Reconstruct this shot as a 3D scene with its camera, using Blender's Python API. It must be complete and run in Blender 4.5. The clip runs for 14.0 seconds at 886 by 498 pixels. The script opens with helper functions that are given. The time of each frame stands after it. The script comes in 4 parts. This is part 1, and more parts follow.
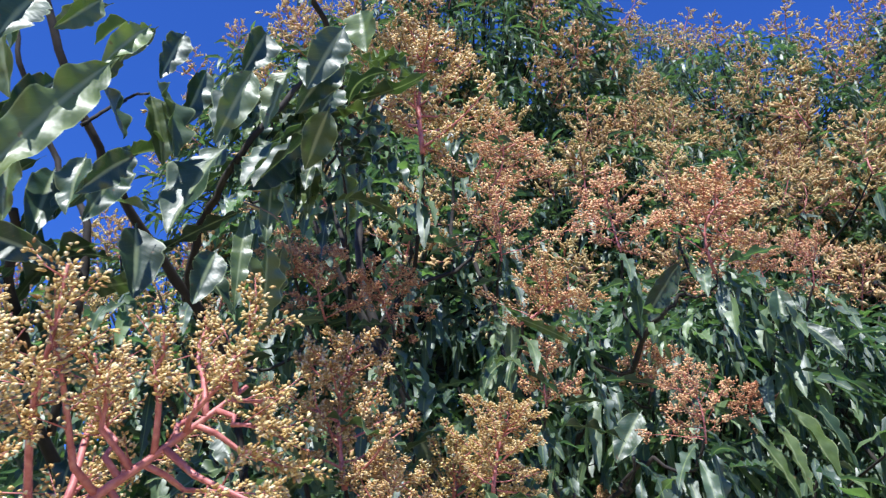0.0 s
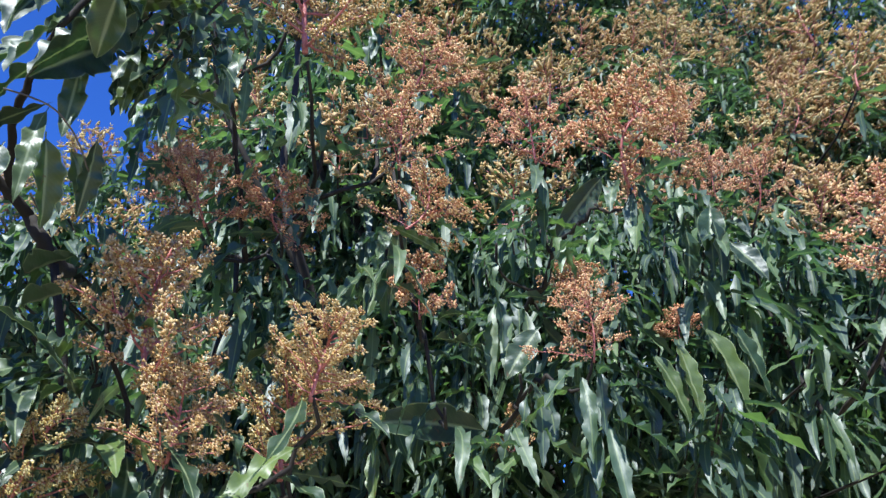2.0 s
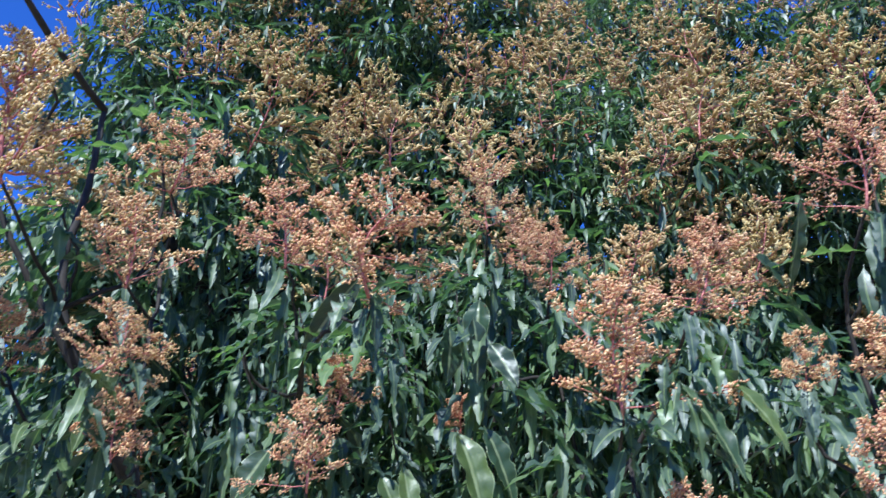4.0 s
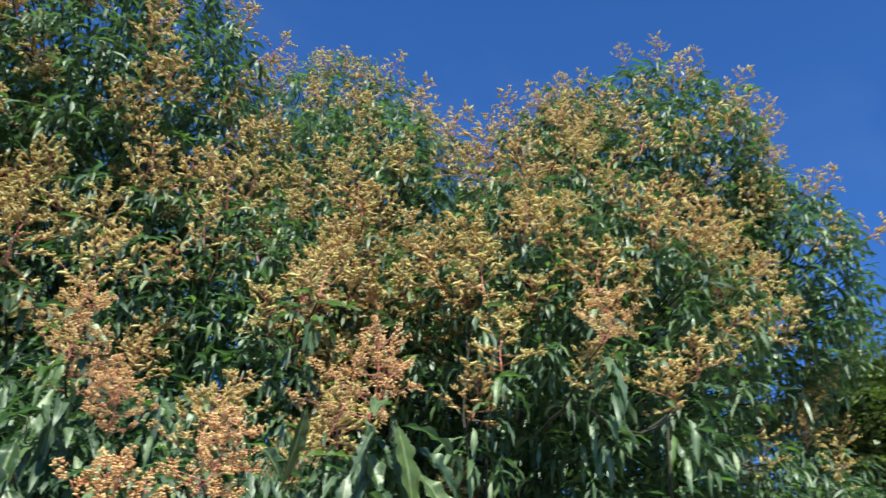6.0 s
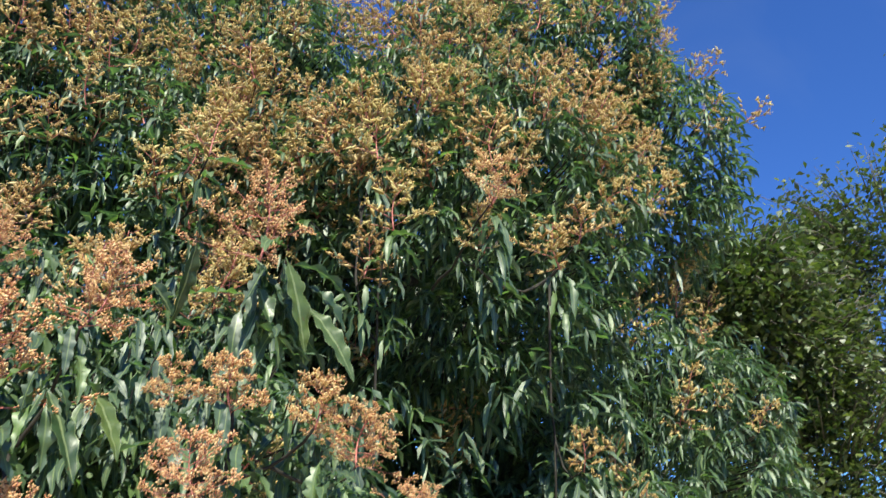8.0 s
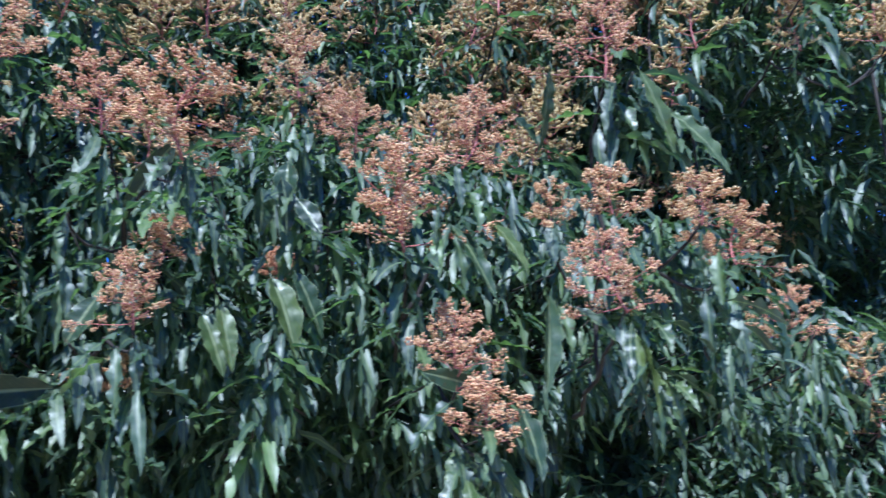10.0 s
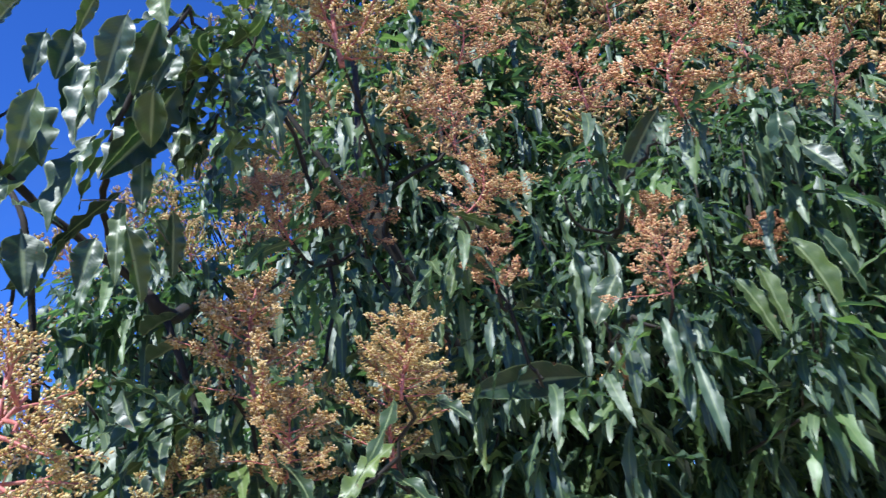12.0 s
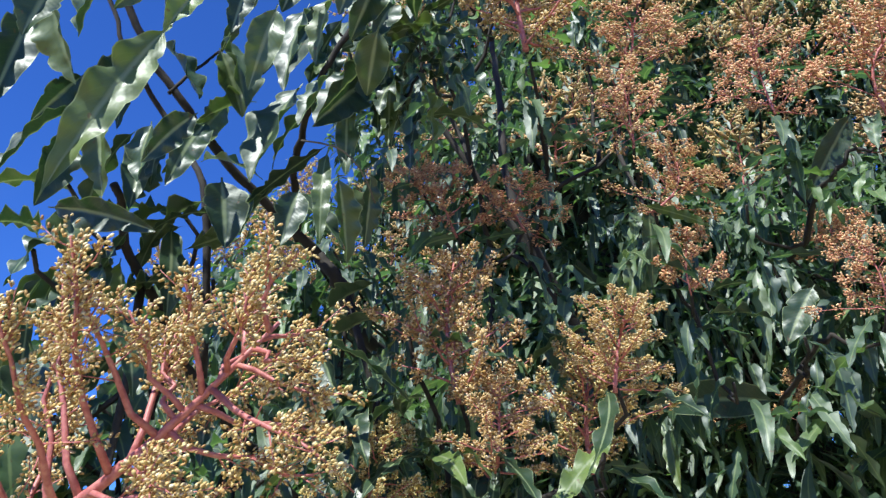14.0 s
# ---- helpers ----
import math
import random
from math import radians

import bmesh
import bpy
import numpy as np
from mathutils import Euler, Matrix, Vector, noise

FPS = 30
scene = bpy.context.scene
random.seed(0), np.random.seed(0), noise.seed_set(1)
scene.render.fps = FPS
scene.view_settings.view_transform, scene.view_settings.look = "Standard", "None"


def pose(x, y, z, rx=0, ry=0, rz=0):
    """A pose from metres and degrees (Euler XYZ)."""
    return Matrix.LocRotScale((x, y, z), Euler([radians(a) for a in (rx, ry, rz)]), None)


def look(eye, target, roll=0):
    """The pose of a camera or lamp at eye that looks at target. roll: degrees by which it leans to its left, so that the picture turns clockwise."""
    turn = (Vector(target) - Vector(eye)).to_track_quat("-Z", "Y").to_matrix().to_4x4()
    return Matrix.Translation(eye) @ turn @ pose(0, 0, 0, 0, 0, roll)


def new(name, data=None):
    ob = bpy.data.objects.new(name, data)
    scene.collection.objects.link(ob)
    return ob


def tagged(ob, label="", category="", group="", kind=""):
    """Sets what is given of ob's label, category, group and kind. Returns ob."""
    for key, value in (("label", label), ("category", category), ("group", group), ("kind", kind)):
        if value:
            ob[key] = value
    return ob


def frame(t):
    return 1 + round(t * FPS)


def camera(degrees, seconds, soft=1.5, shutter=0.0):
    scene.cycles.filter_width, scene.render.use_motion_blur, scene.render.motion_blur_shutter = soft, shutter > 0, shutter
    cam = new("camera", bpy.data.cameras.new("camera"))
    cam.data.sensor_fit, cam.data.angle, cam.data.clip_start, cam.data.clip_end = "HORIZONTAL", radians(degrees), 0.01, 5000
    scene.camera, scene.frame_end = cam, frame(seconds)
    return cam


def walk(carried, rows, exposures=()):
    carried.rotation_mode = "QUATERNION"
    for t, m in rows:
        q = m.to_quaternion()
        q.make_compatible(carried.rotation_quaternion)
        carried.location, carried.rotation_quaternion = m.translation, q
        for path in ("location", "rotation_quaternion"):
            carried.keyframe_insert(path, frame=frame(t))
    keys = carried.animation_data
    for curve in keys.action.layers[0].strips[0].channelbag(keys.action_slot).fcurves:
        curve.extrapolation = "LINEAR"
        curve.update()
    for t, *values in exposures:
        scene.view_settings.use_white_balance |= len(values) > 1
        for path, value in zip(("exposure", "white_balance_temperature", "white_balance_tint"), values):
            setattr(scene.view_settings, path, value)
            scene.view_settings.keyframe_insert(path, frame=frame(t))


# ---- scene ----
cam = camera(57.4, 14.0, soft=1.3, shutter=0.3)
PATH = [
    (0, (0.003, 0.008, 1.464), (-0.008, 1.737, 2.469), -0.5),
    (0.5, (0.053, 0.016, 1.469), (0.068, 1.75, 2.467), -0.3),
    (1, (0.115, 0.039, 1.473), (0.138, 1.775, 2.465), 0.3),
    (1.5, (0.211, 0.064, 1.472), (0.186, 1.82, 2.429), 1.5),
    (2, (0.338, 0.098, 1.472), (0.219, 1.909, 2.311), 2.1),
    (2.2, (0.394, 0.113, 1.464), (0.227, 1.931, 2.282), 2.3),
    (4.3, (0.983, 0.01, 1.845), (0.913, 1.85, 2.627), -0.1),
    (4.5, (1.023, -0.017, 1.873), (1.009, 1.819, 2.667), 0.1),
    (5, (1.147, -0.118, 1.925), (1.281, 1.683, 2.784), 1.4),
    (5.5, (1.256, -0.221, 1.941), (1.563, 1.527, 2.863), 2.9),
    (6, (1.3, -0.315, 1.955), (1.816, 1.356, 2.925), 3.4),
    (6.5, (1.306, -0.351, 1.953), (1.988, 1.257, 2.927), 2.8),
    (7, (1.318, -0.345, 1.939), (2.11, 1.247, 2.853), 1.3),
    (7.2, (1.33, -0.336, 1.928), (2.153, 1.26, 2.807), 0.8),
    (9.3, (1.178, -0.299, 1.665), (1.718, 1.559, 2.169), -2.8),
    (9.5, (1.132, -0.273, 1.659), (1.597, 1.61, 2.146), -3.4),
    (10, (1.03, -0.219, 1.654), (1.287, 1.706, 2.132), -4.0),
    (10.5, (0.895, -0.19, 1.646), (0.957, 1.749, 2.135), -4.6),
    (11, (0.779, -0.146, 1.617), (0.619, 1.777, 2.145), -4.9),
    (11.5, (0.63, -0.096, 1.581), (0.28, 1.786, 2.161), -5.4),
    (12, (0.487, -0.018, 1.544), (0.038, 1.814, 2.211), -6.0),
    (12.5, (0.375, 0.038, 1.518), (-0.097, 1.833, 2.265), -6.0),
    (13, (0.298, 0.06, 1.491), (-0.195, 1.823, 2.295), -5.5),
    (13.5, (0.242, 0.066, 1.484), (-0.283, 1.81, 2.31), -3.8),
    (14, (0.195, 0.067, 1.479), (-0.364, 1.808, 2.289), -1.5),
]
LIGHT_ROWS = [(0.0, 0.98, 5850, 8), (2.2, 0.96, 5700, 5), (4.5, 0.97, 5350, 5), (5.5, 0.97, 6000, -9), (6.5, 1.03, 8000, -24), (7.2, 1.05, 8200, -21),
              (9.3, 0.93, 4950, 10), (11.0, 0.91, 4950, 10), (11.5, 0.93, 4980, 6), (12.0, 0.92, 5700, 4), (12.5, 0.91, 6150, 1), (14.0, 0.88, 6020, 2)]
walk(cam, [(t, look(eye, target, roll)) for t, eye, target, roll in PATH], LIGHT_ROWS)


# ---- world, sun and exposure ----
SUN_DIR = Vector((-0.16, -0.56, 0.81)).normalized()      # towards the sun: high, behind the walker's left shoulder
world = bpy.data.worlds.new("sky")
scene.world = world
world.use_nodes = True
wn = world.node_tree
sky = wn.nodes.new("ShaderNodeTexSky")
sky.sky_type = "NISHITA"
sky.sun_disc = False
sky.sun_elevation = math.asin(SUN_DIR.z)
sky.sun_rotation = math.atan2(SUN_DIR.x, SUN_DIR.y)
sky.altitude = 900.0
sky.air_density, sky.dust_density, sky.ozone_density = 1.0, 0.25, 3.5
deep = wn.nodes.new("ShaderNodeMix")        # the deep blue of a dry, clear sky
deep.data_type, deep.blend_type = "RGBA", "MULTIPLY"
deep.inputs[0].default_value = 1.0
deep.inputs[7].default_value = (0.415, 0.675, 1.40, 1)
wn.links.new(sky.outputs["Color"], deep.inputs[6])
heading = wn.nodes.new("ShaderNodeTexCoord")
stretch = wn.nodes.new("ShaderNodeMapping")
stretch.inputs["Scale"].default_value = (1.2, 3.4, 2.2)
stretch.inputs["Rotation"].default_value = (0.3, 0.5, 0.6)
wisp = wn.nodes.new("ShaderNodeTexNoise")
wisp.inputs["Scale"].default_value, wisp.inputs["Detail"].default_value, wisp.inputs["Distortion"].default_value = 2.0, 7.0, 0.6
veil = wn.nodes.new("ShaderNodeMapRange")
veil.inputs["From Min"].default_value, veil.inputs["From Max"].default_value, veil.inputs["To Max"].default_value = 0.56, 0.85, 0.06
cirrus = wn.nodes.new("ShaderNodeMix")      # faint wisps of high cloud
cirrus.data_type = "RGBA"
cirrus.inputs[7].default_value = (3.2, 3.6, 4.4, 1)
wn.links.new(heading.outputs["Generated"], stretch.inputs["Vector"])
wn.links.new(stretch.outputs[0], wisp.inputs["Vector"])
wn.links.new(wisp.outputs["Fac"], veil.inputs["Value"])
wn.links.new(veil.outputs[0], cirrus.inputs[0])
wn.links.new(deep.outputs[2], cirrus.inputs[6])
wn.links.new(cirrus.outputs[2], wn.nodes["Background"].inputs["Color"])
wn.nodes["Background"].inputs["Strength"].default_value = 0.081

sun = new("sun", bpy.data.lights.new("sun", "SUN"))
sun.data.energy, sun.data.angle, sun.data.color = 4.5, radians(0.5), (1.0, 0.955, 0.88)
sun.matrix_world = look(SUN_DIR * 40, (0, 0, 0))


# ---- materials ----
def material(name):
    m = bpy.data.materials.new(name)
    m.use_nodes = True
    t = m.node_tree
    return m, t, t.nodes["Principled BSDF"]


def node(t, kind, **values):
    n = t.nodes.new(kind)
    for key, value in values.items():
        n.inputs[key].default_value = value
    return n


def ramp(t, stops):
    n = t.nodes.new("ShaderNodeValToRGB")
    e = n.color_ramp.elements
    while len(e) < len(stops):
        e.new(0.5)
    for i, (at, colour) in enumerate(stops):
        e[i].position, e[i].color = at, (*colour, 1)
    return n


def mixed(t, a, b, fac, mode="MIX"):
    n = t.nodes.new("ShaderNodeMix")
    n.data_type, n.blend_type = "RGBA", mode
    for socket, value in ((6, a), (7, b), (0, fac)):
        if isinstance(value, (int, float)):
            n.inputs[socket].default_value = value
        elif isinstance(value, tuple):
            n.inputs[socket].default_value = (*value, 1)
        else:
            t.links.new(value, n.inputs[socket])
    return n.outputs[2]


def noise_at(t, scale, detail=3.0, coord="Object"):
    c = t.nodes.new("ShaderNodeTexCoord")
    n = node(t, "ShaderNodeTexNoise", Scale=scale, Detail=detail)
    t.links.new(c.outputs[coord], n.inputs["Vector"])
    return n.outputs["Fac"]


def bumped(t, bsdf, height, strength, distance):
    b = node(t, "ShaderNodeBump", Strength=strength, Distance=distance)
    t.links.new(height, b.inputs["Height"])
    t.links.new(b.outputs["Normal"], bsdf.inputs["Normal"])


def leaf_material(name, dark, mid, light, rib, rough, through_light, single, wax=1.55):
    """Waxy leaf: green that varies from leaf to leaf, pale midrib and side veins, worn spots, a little light let through."""
    m, t, b = material(name)
    pick = t.nodes.new("ShaderNodeObjectInfo").outputs["Random"] if single else t.nodes.new("ShaderNodeNewGeometry").outputs["Random Per Island"]
    tone = ramp(t, [(0.0, dark), (0.55, mid), (0.93, light), (1.0, tuple(c * 1.5 for c in light))])
    t.links.new(pick, tone.inputs[0])
    blotch = ramp(t, [(0.35, (0.75, 0.78, 0.72)), (0.7, (1.2, 1.15, 1.1))])
    t.links.new(noise_at(t, 22.0), blotch.inputs[0])
    colour = mixed(t, tone.outputs[0], blotch.outputs[0], 1.0, "MULTIPLY")
    uv = t.nodes.new("ShaderNodeUVMap")
    split = t.nodes.new("ShaderNodeSeparateXYZ")
    t.links.new(uv.outputs[0], split.inputs[0])
    off = node(t, "ShaderNodeMath")
    off.operation = "SUBTRACT"
    off.inputs[1].default_value = 0.5
    t.links.new(split.outputs[0], off.inputs[0])
    away = t.nodes.new("ShaderNodeMath")
    away.operation = "ABSOLUTE"
    t.links.new(off.outputs[0], away.inputs[0])
    ribs = ramp(t, [(0.0, (1, 1, 1)), (0.035, (0.7, 0.7, 0.7)), (0.075, (0, 0, 0))])
    t.links.new(away.outputs[0], ribs.inputs[0])
    colour = mixed(t, colour, rib, ribs.outputs[0])
    if single:                               # the thin pale rim of the blade
        rim = ramp(t, [(0.462, (0, 0, 0)), (0.486, (0.6, 0.6, 0.6))])
        t.links.new(away.outputs[0], rim.inputs[0])
        colour = mixed(t, colour, tuple(1.3 * c for c in rib), rim.outputs[0])
    # side veins: slanted bands along the blade
    slant = node(t, "ShaderNodeMath")
    slant.operation = "MULTIPLY_ADD"
    slant.inputs[1].default_value = -0.35
    t.links.new(away.outputs[0], slant.inputs[0])
    t.links.new(split.outputs[1], slant.inputs[2])
    wave = node(t, "ShaderNodeMath")
    wave.operation = "MULTIPLY"
    wave.inputs[1].default_value = 110.0
    t.links.new(slant.outputs[0], wave.inputs[0])
    sine = t.nodes.new("ShaderNodeMath")
    sine.operation = "SINE"
    t.links.new(wave.outputs[0], sine.inputs[0])
    vein = ramp(t, [(0.86, (0, 0, 0)), (1.0, (0.07, 0.07, 0.07))])
    t.links.new(sine.outputs[0], vein.inputs[0])
    colour = mixed(t, colour, rib, vein.outputs[0])
    spots = ramp(t, [(0.70, (0, 0, 0)), (0.74, (0.7, 0.7, 0.7))])
    t.links.new(noise_at(t, 70.0, 2.0), spots.inputs[0])
    colour = mixed(t, colour, (0.10, 0.055, 0.02), spots.outputs[0])
    t.links.new(colour, b.inputs["Base Color"])
    gloss = ramp(t, [(0.3, (rough - 0.06,) * 3), (0.75, (rough + 0.12,) * 3)])
    t.links.new(noise_at(t, 35.0), gloss.inputs[0])
    t.links.new(gloss.outputs[0], b.inputs["Roughness"])
    b.inputs["IOR"].default_value = wax
    relief = node(t, "ShaderNodeMath")
    relief.operation = "MULTIPLY_ADD"
    relief.inputs[1].default_value = 0.018
    t.links.new(sine.outputs[0], relief.inputs[0])
    t.links.new(noise_at(t, 42.0, 2.0), relief.inputs[2])
    bumped(t, b, relief.outputs[0], 0.25, 0.006)
    glow = node(t, "ShaderNodeBsdfTranslucent")
    t.links.new(mixed(t, colour, (1.15, 1.4, 0.78), 1.0, "MULTIPLY"), glow.inputs["Color"])
    both = node(t, "ShaderNodeMixShader", Fac=through_light)
    t.links.new(b.outputs[0], both.inputs[1])
    t.links.new(glow.outputs[0], both.inputs[2])
    t.links.new(both.outputs[0], t.nodes["Material Output"].inputs["Surface"])
    return m


DARK, MID, LIGHT, RIB = (0.047, 0.086, 0.058), (0.062, 0.113, 0.073), (0.115, 0.18, 0.066), (0.20, 0.26, 0.11)
LEAF = leaf_material("mango_leaf", (0.020, 0.042, 0.019), (0.034, 0.068, 0.028), (0.095, 0.135, 0.035), (0.22, 0.26, 0.13), 0.43, 0.20, True, 1.62)
LEAVES = leaf_material("mango_foliage", DARK, MID, LIGHT, RIB, 0.50, 0.42, False, 1.95)
SMALL_LEAVES = leaf_material("small_leaf_foliage", (0.030, 0.055, 0.014), (0.058, 0.090, 0.022), (0.12, 0.145, 0.035), (0.10, 0.13, 0.04), 0.45, 0.34, False, 1.8)


def bud_material(name, stops):
    """Downy flower buds, cream at the tip of some, ochre and rust on others, and each panicle with a tone of its own."""
    m, t, b = material(name)
    island = t.nodes.new("ShaderNodeNewGeometry").outputs["Random Per Island"]
    tone = ramp(t, stops)
    t.links.new(island, tone.inputs[0])
    whole = ramp(t, [(0.0, (1.0, 0.87, 0.86)), (0.5, (1.0, 0.94, 0.88)), (1.0, (0.98, 1.02, 0.90))])
    t.links.new(t.nodes.new("ShaderNodeObjectInfo").outputs["Random"], whole.inputs[0])
    colour = mixed(t, tone.outputs[0], whole.outputs[0], 1.0, "MULTIPLY")
    down = ramp(t, [(0.3, (0.75, 0.7, 0.65)), (0.7, (1.15, 1.12, 1.05))])
    t.links.new(noise_at(t, 260.0, 2.0), down.inputs[0])
    t.links.new(mixed(t, colour, down.outputs[0], 1.0, "MULTIPLY"), b.inputs["Base Color"])
    b.inputs["Roughness"].default_value = 0.72
    b.inputs["Subsurface Weight"].default_value = 0.0
    return m


def stalk_material():
    m, t, b = material("red_flower_stalk")
    c = ramp(t, [(0.3, (0.33, 0.090, 0.078)), (0.55, (0.46, 0.155, 0.135)), (0.8, (0.54, 0.26, 0.19))])
    t.links.new(noise_at(t, 60.0), c.inputs[0])
    t.links.new(c.outputs[0], b.inputs["Base Color"])
    b.inputs["Roughness"].default_value = 0.5
    bumped(t, b, noise_at(t, 240.0), 0.3, 0.001)
    return m


def bark_material(name, a, c, scale):
    m, t, b = material(name)
    col = ramp(t, [(0.3, a), (0.52, tuple((x + y) / 2 for x, y in zip(a, c))), (0.75, c)])
    f = noise_at(t, scale, 6.0)
    t.links.new(f, col.inputs[0])
    lichen = ramp(t, [(0.60, (0, 0, 0)), (0.68, (0.6, 0.6, 0.6))])
    t.links.new(noise_at(t, scale * 0.35, 4.0), lichen.inputs[0])
    t.links.new(mixed(t, col.outputs[0], (0.06, 0.055, 0.045), lichen.outputs[0]), b.inputs["Base Color"])
    b.inputs["Roughness"].default_value = 0.85
    bumped(t, b, f, 0.6, 0.006)
    return m


def ground_material():
    m, t, b = material("pale_bounce_ground")
    # unseen ground, made this pale to bounce fill light up into the crown
    c = ramp(t, [(0.3, (0.32, 0.25, 0.15)), (0.5, (0.42, 0.36, 0.22)), (0.7, (0.50, 0.44, 0.29))])
    f = noise_at(t, 2.6, 10.0)
    t.links.new(f, c.inputs[0])
    fine = ramp(t, [(0.3, (0.6, 0.6, 0.6)), (0.7, (1.3, 1.3, 1.25))])
    t.links.new(noise_at(t, 35.0, 4.0), fine.inputs[0])
    t.links.new(mixed(t, c.outputs[0], fine.outputs[0], 1.0, "MULTIPLY"), b.inputs["Base Color"])
    b.inputs["Roughness"].default_value = 0.95
    bumped(t, b, noise_at(t, 35.0, 4.0), 0.7, 0.03)
    return m


BUD = bud_material("ochre_flower_bud", [(0.0, (0.44, 0.185, 0.125)), (0.3, (0.58, 0.32, 0.185)), (0.65, (0.68, 0.45, 0.250)), (1.0, (0.83, 0.68, 0.46))])
PALE_BUD = bud_material("cream_flower_bud", [(0.0, (0.36, 0.20, 0.075)), (0.3, (0.50, 0.36, 0.130)), (0.65, (0.60, 0.50, 0.23)), (1.0, (0.82, 0.73, 0.50))])
TAN_BUD = bud_material("tan_flower_bud", [(0.0, (0.34, 0.205, 0.085)), (0.3, (0.43, 0.305, 0.125)), (0.65, (0.50, 0.395, 0.185)), (1.0, (0.60, 0.51, 0.30))])
STALK = stalk_material()
# near black: the shade the branches stand in is put into the bark colour
BARK = bark_material("shaded_mango_bark", (0.012, 0.009, 0.007), (0.034, 0.026, 0.020), 26.0)
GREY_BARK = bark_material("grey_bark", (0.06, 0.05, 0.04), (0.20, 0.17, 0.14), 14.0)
GROUND = ground_material()


# ---- mesh helpers ----
def mesh(name, verts, faces, mat, uvs=None, smooth=True):
    me = bpy.data.meshes.new(name)
    me.from_pydata([tuple(v) for v in verts], [], [tuple(f) for f in faces])
    if uvs is not None:
        layer = me.uv_layers.new(name="UVMap")
        loops = np.empty(len(me.loops), dtype=np.int32)
        me.loops.foreach_get("vertex_index", loops)
        layer.data.foreach_set("uv", np.asarray(uvs, dtype=np.float32)[loops].ravel())
    if smooth:
        me.polygons.foreach_set("use_smooth", [True] * len(me.polygons))
    me.materials.append(mat)
    me.update()
    return me


def part(name, me, parent, label="", kind=""):
    ob = new(name, me)
    ob.parent = parent
    return tagged(ob, label, kind=kind)


def unit(v):
    return v / np.maximum(np.linalg.norm(v, axis=-1, keepdims=True), 1e-9)


def tube(points, radii, sides=6):
    """Verts and faces of a tapering tube along points."""
    p = np.asarray(points, float)
    d = unit(np.gradient(p, axis=0))
    ref = np.array([0.31, 0.52, 0.80]) if abs(d[0] @ np.array([0.31, 0.52, 0.80])) < 0.9 else np.array([1.0, 0, 0])
    a = unit(np.cross(d, ref))
    b = np.cross(d, a)
    ang = np.arange(sides) * 2 * math.pi / sides
    ring = p[:, None] + np.asarray(radii, float)[:, None, None] * (np.cos(ang)[None, :, None] * a[:, None] + np.sin(ang)[None, :, None] * b[:, None])
    v = ring.reshape(-1, 3)
    n = len(p)
    f = [(i * sides + j, i * sides + (j + 1) % sides, (i + 1) * sides + (j + 1) % sides, (i + 1) * sides + j) for i in range(n - 1) for j in range(sides)]
    f.append(tuple(range((n - 1) * sides, n * sides)))
    f.append(tuple(range(sides - 1, -1, -1)))
    return v, f


def joined(pieces):
    vs, fs, at = [], [], 0
    for v, f in pieces:
        vs.append(v)
        fs.extend([tuple(i + at for i in q) for q in f])
        at += len(v)
    return np.concatenate(vs), fs


def smooth_line(points, n, jitter, rng):
    """A Catmull-Rom line through points, with a little unevenness."""
    p = np.asarray(points, float)
    q = np.vstack([2 * p[0] - p[1], p, 2 * p[-1] - p[-2]])
    out = []
    for i in range(len(p) - 1):
        for t in np.linspace(0, 1, n, endpoint=False):
            a, b, c, d = q[i:i + 4]
            out.append(0.5 * (2 * b + (c - a) * t + (2 * a - 5 * b + 4 * c - d) * t * t + (3 * b - a - 3 * c + d) * t ** 3))
    out.append(p[-1])
    out = np.array(out)
    out[1:-1] += rng.normal(0, jitter, out[1:-1].shape)
    return out


# ---- leaves ----
def leaf_blades(line, side, normal, width, fold, wave, turns, phase, across, margin=1.0, bites=None):
    """Blades of many leaves at once. line: (n, k, 3) midribs; side, normal: (n, k, 3); the rest (n,). Lance-shaped, folded at the
    midrib, with a wavy margin. Returns verts, faces, uvs."""
    n, k, _ = line.shape
    s = np.linspace(0, 1, k)
    blade = np.clip((s - 0.09) / 0.91, 0, 1)
    shape = np.where(s < 0.09, 0.045, np.maximum(np.sin(math.pi * blade ** 0.88) ** 0.7 * (1 - 0.25 * blade ** 3), 0.05 * (1 - blade) + 0.012))
    u = np.linspace(-1, 1, across)
    half = width[:, None, None] * 0.5 * shape[None, :, None] * u[None, None, :]
    ripple = np.sin(s[None, :, None] * turns[:, None, None] * 2 * math.pi + phase[:, None, None] + np.sign(u)[None, None, :] * 0.9)
    half = half * (1 + 0.10 * margin * ripple * (np.abs(u) > 0.8)[None, None, :])
    if bites is not None:                    # notches eaten into either margin
        half = half * (1 - np.where(u[None, None, :] > 0, bites[:, :, 1:2], bites[:, :, 0:1]) * np.abs(u)[None, None, :])
    lift = np.abs(half) * fold[:, None, None] + wave[:, None, None] * width[:, None, None] * 0.5 * shape[None, :, None] * ripple * (u ** 2)[None, None, :]
    v = line[:, :, None] + half[..., None] * side[:, :, None] + lift[..., None] * normal[:, :, None]
    one = np.array([(i * across + j, i * across + j + 1, (i + 1) * across + j + 1, (i + 1) * across + j) for i in range(k - 1) for j in range(across - 1)])
    faces = (one[None] + (np.arange(n) * k * across)[:, None, None]).reshape(-1, 4)
    uv = np.stack(np.broadcast_arrays((u * 0.5 + 0.5)[None, None, :], s[None, :, None], np.zeros((n, 1, 1))), -1)[..., :2].reshape(-1, 2)
    return v.reshape(-1, 3), faces, uv


